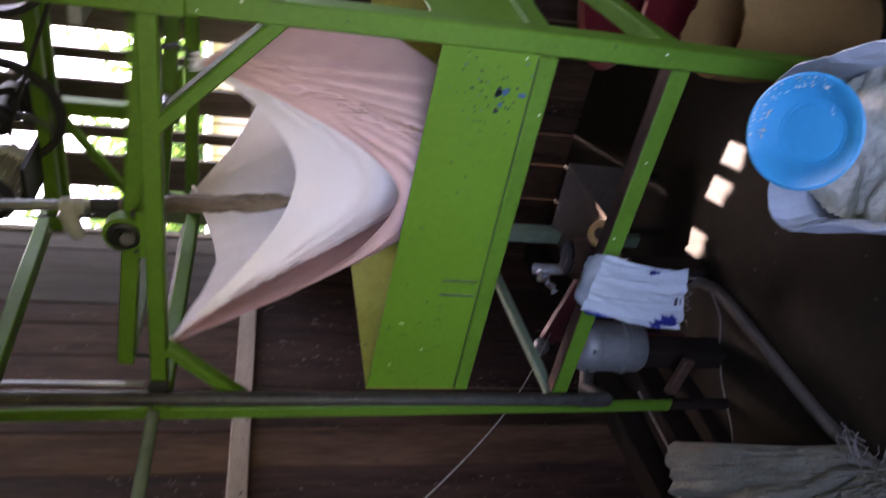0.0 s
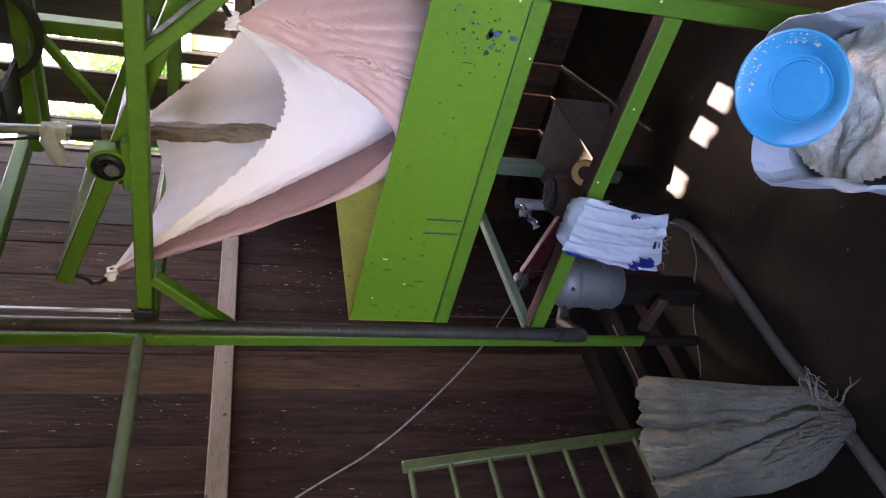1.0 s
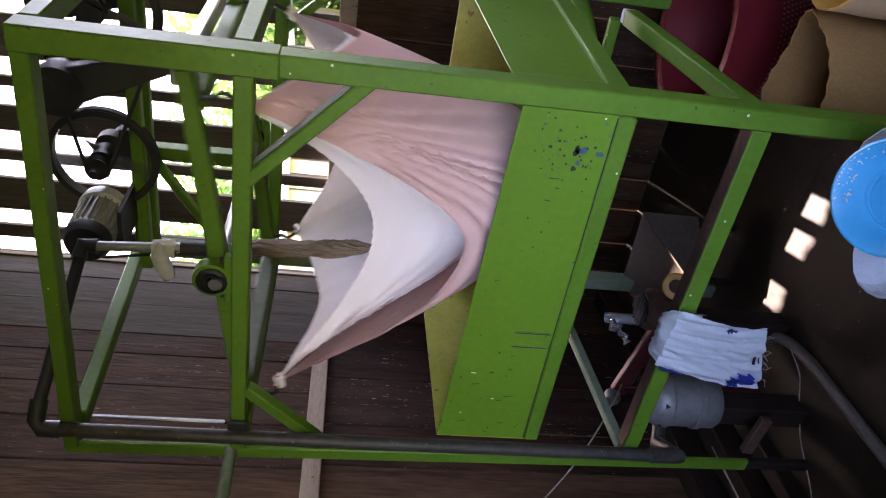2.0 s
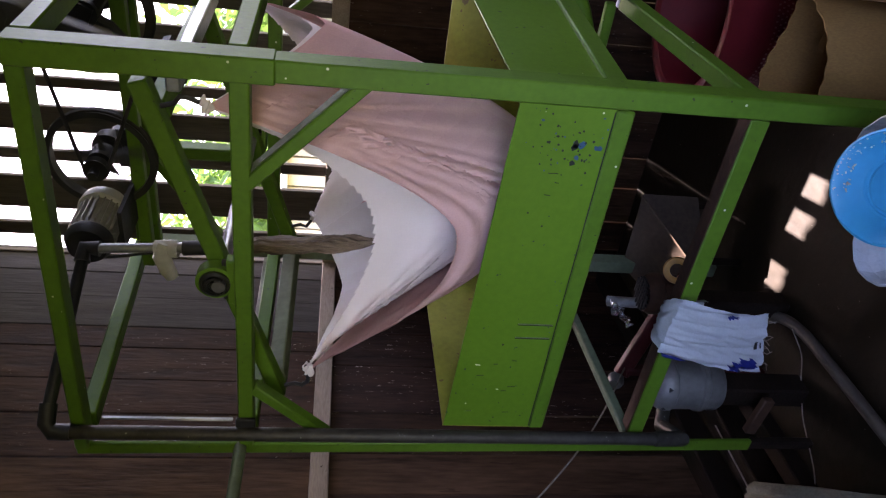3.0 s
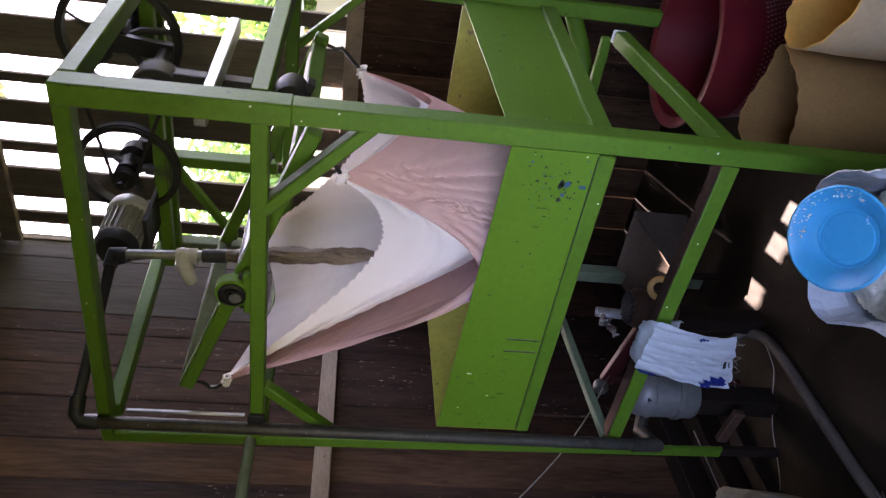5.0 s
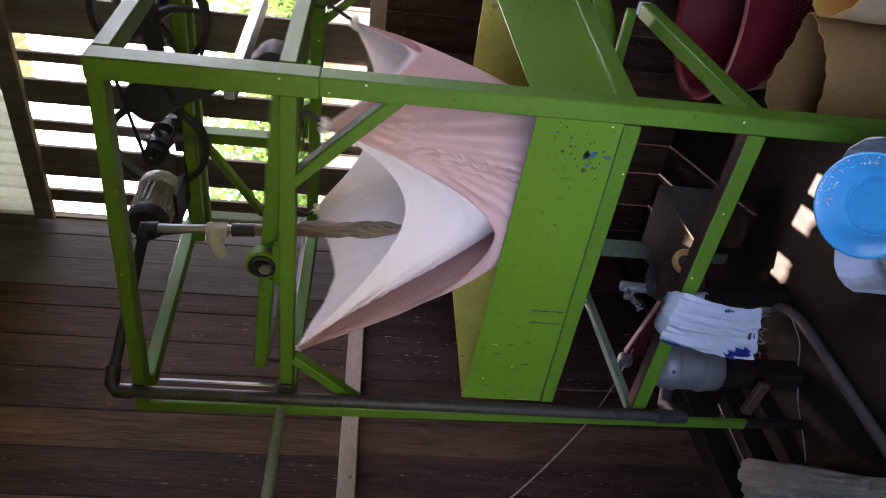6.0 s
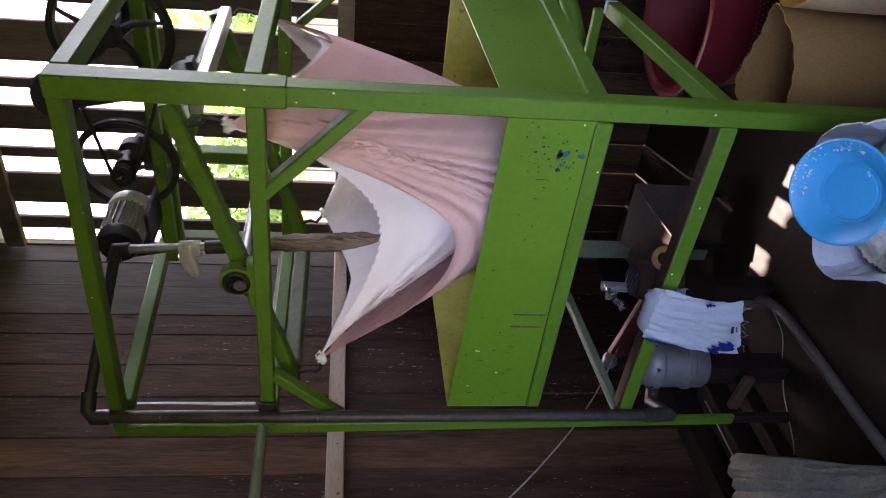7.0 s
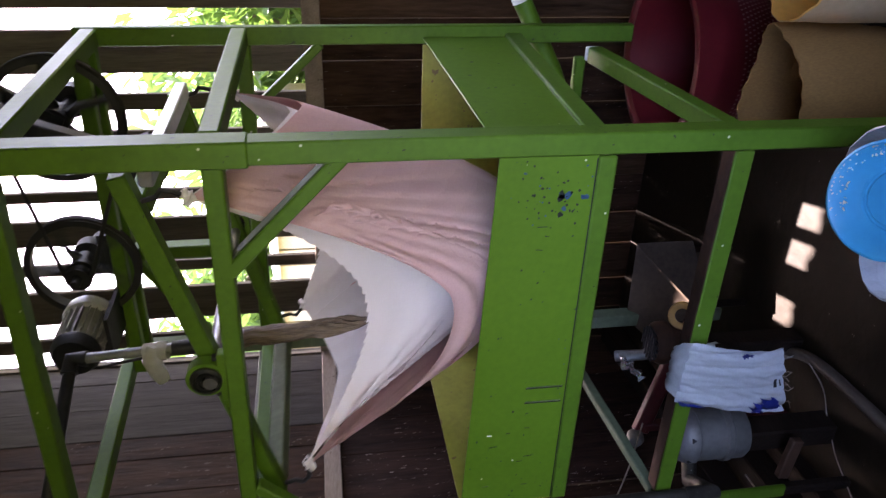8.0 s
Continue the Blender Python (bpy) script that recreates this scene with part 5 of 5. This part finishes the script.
def build_bins():
    s = thing("brown_sack", "stained brown sack with a sagging open mouth", "sack", at=(1.035, 0.30, 0.0))
    seg = 96

    def wall_point(a, f, inner):
        """f: height along the wall, 0 at the floor and 1 at the mouth."""
        up = max(f - 0.45, 0) / 0.55
        r = 0.128 + 0.016 * math.sin(f * 2.6)
        r *= 1 + up * (0.10 * math.sin(2 * a + 0.5) + 0.018 * math.sin(5 * a + 1.3 * math.sin(3 * a))) + 0.006 * math.sin(9 * a + f * 7)
        crease = 0.006 * math.sin(f * 42 + 2.0 * math.sin(2 * a)) * max(0, 1 - abs(up - 0.25) * 2) * max(0, math.sin(a + 0.6))
        z = f * (0.372 + up * (0.018 * math.sin(2 * a + 2.4) + 0.008 * math.sin(3 * a + 0.6) + 0.0025 * math.sin(17 * a)))
        r = r + crease - (0.004 if inner else 0)
        return Vector((r * math.cos(a), r * math.sin(a), z))

    bm = bmesh.new()
    rings = []
    steps = [k / 22 for k in range(23)]
    for inner, levels in ((False, steps), (True, steps[:8:-1])):
        for f in levels:
            rings.append([bm.verts.new(wall_point(2 * math.pi * k / seg, f, inner)) for k in range(seg)])
    for q0, q1 in zip(rings, rings[1:]):
        for k in range(seg):
            bm.faces.new((q0[k], q0[(k + 1) % seg], q1[(k + 1) % seg], q1[k]))
    bm.faces.new(rings[0][::-1])
    for v in bm.verts:
        q = v.co * 13
        v.co += Vector((noise.noise(q), noise.noise(q + Vector((7, 0, 0))), 0)) * 0.004 + Vector((noise.noise(q * 4), noise.noise(q * 4 + Vector((3, 0, 0))), 0)) * 0.0015
    bag = part("bag", bm, BROWN_BAG, s)
    bm = bmesh.new()
    add_lathe(bm, [(0, 0.165), (0.05, 0.162), (0.09, 0.158), (0.122, 0.15)], None, 48)
    bmesh.ops.subdivide_edges(bm, edges=bm.edges[:], cuts=2, use_grid_fill=True)
    crumple(bm, 0.012, 22, 5)
    part("filling", bm, RUST, bag, "dark damp filling")
    d = thing("cream_drum", "cream plastic drum with a ragged cut open top", "drum", at=(1.355, 0.295, 0.0))
    prof = [(0.15, 0.0), (0.158, 0.02), (0.158, 0.30), (0.155, 0.345), (0.155, 0.385)]
    for nm, mat, dr, lab in (("shell", TAN_DRUM, 0.0, ""), ("lining", DRUM_LINING, -0.003, "translucent inner wall, coloured yellow as lit through the plastic")):
        bm = bmesh.new()
        rings = []
        for r, z in prof:
            ring = []
            for k in range(72):
                a = 2 * math.pi * k / 72
                cut = 0.022 * math.sin(2 * a + 0.9) + 0.010 * noise.noise(Vector((math.cos(a) * 4, math.sin(a) * 4, 1))) + 0.004 * noise.noise(Vector((math.cos(a) * 15, math.sin(a) * 15, 1)))
                w = 1 + 0.03 * math.sin(2 * a + 1)
                ring.append(bm.verts.new(((r + dr) * w * math.cos(a), (r + dr) * w * math.sin(a), z + (cut if z > 0.34 else 0) * (1 if z > 0.38 else 0.4) - dr)))
            rings.append(ring)
        for q0, q1 in zip(rings, rings[1:]):
            for k in range(72):
                bm.faces.new((q0[k], q0[(k + 1) % 72], q1[(k + 1) % 72], q1[k]))
        bm.faces.new(rings[0][::-1])
        part(nm, bm, mat, d, lab)
    bm = bmesh.new()
    bmesh.ops.create_grid(bm, x_segments=30, y_segments=30, size=0.12)
    for v in bm.verts:
        v.co = Vector((1.28 + v.co.x * 0.6, 0.06 + v.co.y * 0.6, 0.10 + 0.05 * noise.fractal(v.co * 18, 0.8, 2.1, 4)))
        v.co.z = max(v.co.z - 3.5 * ((v.co.x - 1.28) ** 2 + (v.co.y - 0.06) ** 2) * 4, 0.005)
    bmesh.ops.solidify(bm, geom=bm.faces[:], thickness=0.002)
    solid("plastic_sheet", bm, SILVER_DARK, "crumpled grey plastic sheet on the floor", "plastic")


SILVER_DARK = material("grey_crumpled_plastic", (0.25, 0.25, 0.25), (0.12, 0.12, 0.12), 0.25, 0.3, scale=30, bump=0.6)

build_starch_sack()
build_bowl()
build_floor_sack()
build_ladder()
build_pump()
build_hopper()
build_draped_sack()
build_lines()
build_timbers()
build_basket()
build_bins()


# ---- outside ----
def build_tree(x, y, height, crown, seed):
    t = thing("tree", "leafy green tree beyond the shed wall", "tree", "trees outside", at=(x, y, -0.06))
    rnd = random.Random(seed)
    bm = bmesh.new()
    top = Vector((rnd.uniform(-0.2, 0.2), rnd.uniform(-0.2, 0.2), height * 0.75))
    add_tube(bm, [(0, 0, 0), top * 0.5 + Vector((0.08, 0, 0)), top], 0.1, 9, [0.13, 0.09, 0.05])
    limbs = []
    for i in range(7):
        a = rnd.uniform(0, 6.28)
        b0 = top * rnd.uniform(0.35, 0.95)
        b1 = b0 + Vector((math.cos(a), math.sin(a), rnd.uniform(0.2, 0.8))) * crown * 0.7
        add_tube(bm, [b0, (b0 + b1) / 2 + Vector((0, 0, 0.1)), b1], 0.03, 6, [0.04, 0.025, 0.01])
        limbs.append(b1)
    part("trunk", bm, BARK, t)
    verts, faces = [], []
    for i in range(2600):
        c = rnd.choice(limbs + [top]) + Vector((rnd.gauss(0, 1), rnd.gauss(0, 1), rnd.gauss(0, 0.9))) * crown * 0.32
        if c.z < 0.2:
            continue
        l, w = rnd.uniform(0.09, 0.17), rnd.uniform(0.03, 0.06)
        r = Euler((rnd.uniform(-1.2, 1.2), rnd.uniform(-1.2, 1.2), rnd.uniform(0, 6.28))).to_matrix()
        k = len(verts)
        for q in ((-l, 0, 0), (0, -w, 0.012), (l, 0, -0.02), (0, w, 0.012)):
            verts.append(c + r @ Vector(q))
        faces.append((k, k + 1, k + 2, k + 3))
    me = bpy.data.meshes.new("crown")
    me.from_pydata(verts, [], faces)
    me.materials.append(LEAF)
    ob = new("crown", me)
    ob.parent = t


for k, (x, y, h, cr) in enumerate(((-3.6, 7.4, 3.2, 1.5), (-2.2, 8.0, 2.9, 1.3), (-0.6, 7.2, 2.9, 1.4), (0.9, 7.6, 3.0, 1.5), (-5.2, 8.4, 3.4, 1.6), (-1.4, 9.6, 2.8, 1.6), (2.6, 8.2, 3.1, 1.5), (-3.4, 10.5, 3.0, 1.8))):
    build_tree(x, y, h, cr, 20 + k)


def build_far_hut():
    h = thing("plank_hut", "pale sunlit plank hut beyond the shed", "hut")
    for i in range(16):
        bm = bmesh.new()
        add_box(bm, (-3.6 + 0.17 * i, 5.2, 0.95), (0.15, 0.03, 1.98))
        bevel(bm, 0.004)
        part("plank", bm, FAR_WALL, h, smooth=False)
    bm = bmesh.new()
    add_box(bm, (-2.3, 5.9, 2.02), (3.0, 1.7, 0.05), Matrix.Rotation(radians(6), 3, "X"))
    part("roof", bm, ROOF, h, smooth=False)
    bm = bmesh.new()
    add_box(bm, (-2.3, 6.0, 0.9), (2.6, 1.4, 1.9))
    part("inner_wall", bm, FAR_WALL, h, smooth=False)


build_far_hut()


# ---- movement ----
def motions():
    """The crank turns once a period and rocks the arms through the rod; the cloth follows its corners."""
    step = [k / 10 for k in range(81)]
    walk(ROCKER, [(t, rocker_pose(t)) for t in step])
    walk(CRANKWHEEL, [(t, Matrix.Translation(CRANK + Vector((0.02, 0.20, 0.015))) @ Matrix.Rotation(2 * math.pi * phase(t), 4, "Y")) for t in step])
    walk(PULLEY, [(k / 30, Matrix.Translation(WHEEL_1) @ Matrix.Rotation(2 * math.pi * 4.1 * phase(k / 30), 4, "Y")) for k in range(241)])

    def rod_pose(t):
        a = 2 * math.pi * phase(t)
        top = CRANK + Vector((-math.sin(a), 0, -math.cos(a))) * CRANK_R
        way = rocker_pose(t) @ ROD_ON - top
        return Matrix.Translation(top) @ Matrix.Rotation(math.atan2(-way.x, -way.z), 4, "Y")

    walk(ROD, [(t, rod_pose(t)) for t in step])
    for ob, mid, keep, c in CLOTH:
        loc = [cloth_point(u, v, REST, c) - mid for u, v in keep]
        walk(ob, [(t, fit_pose(loc, [cloth_point(u, v, t, c) for u, v in keep])) for t in step])


motions()
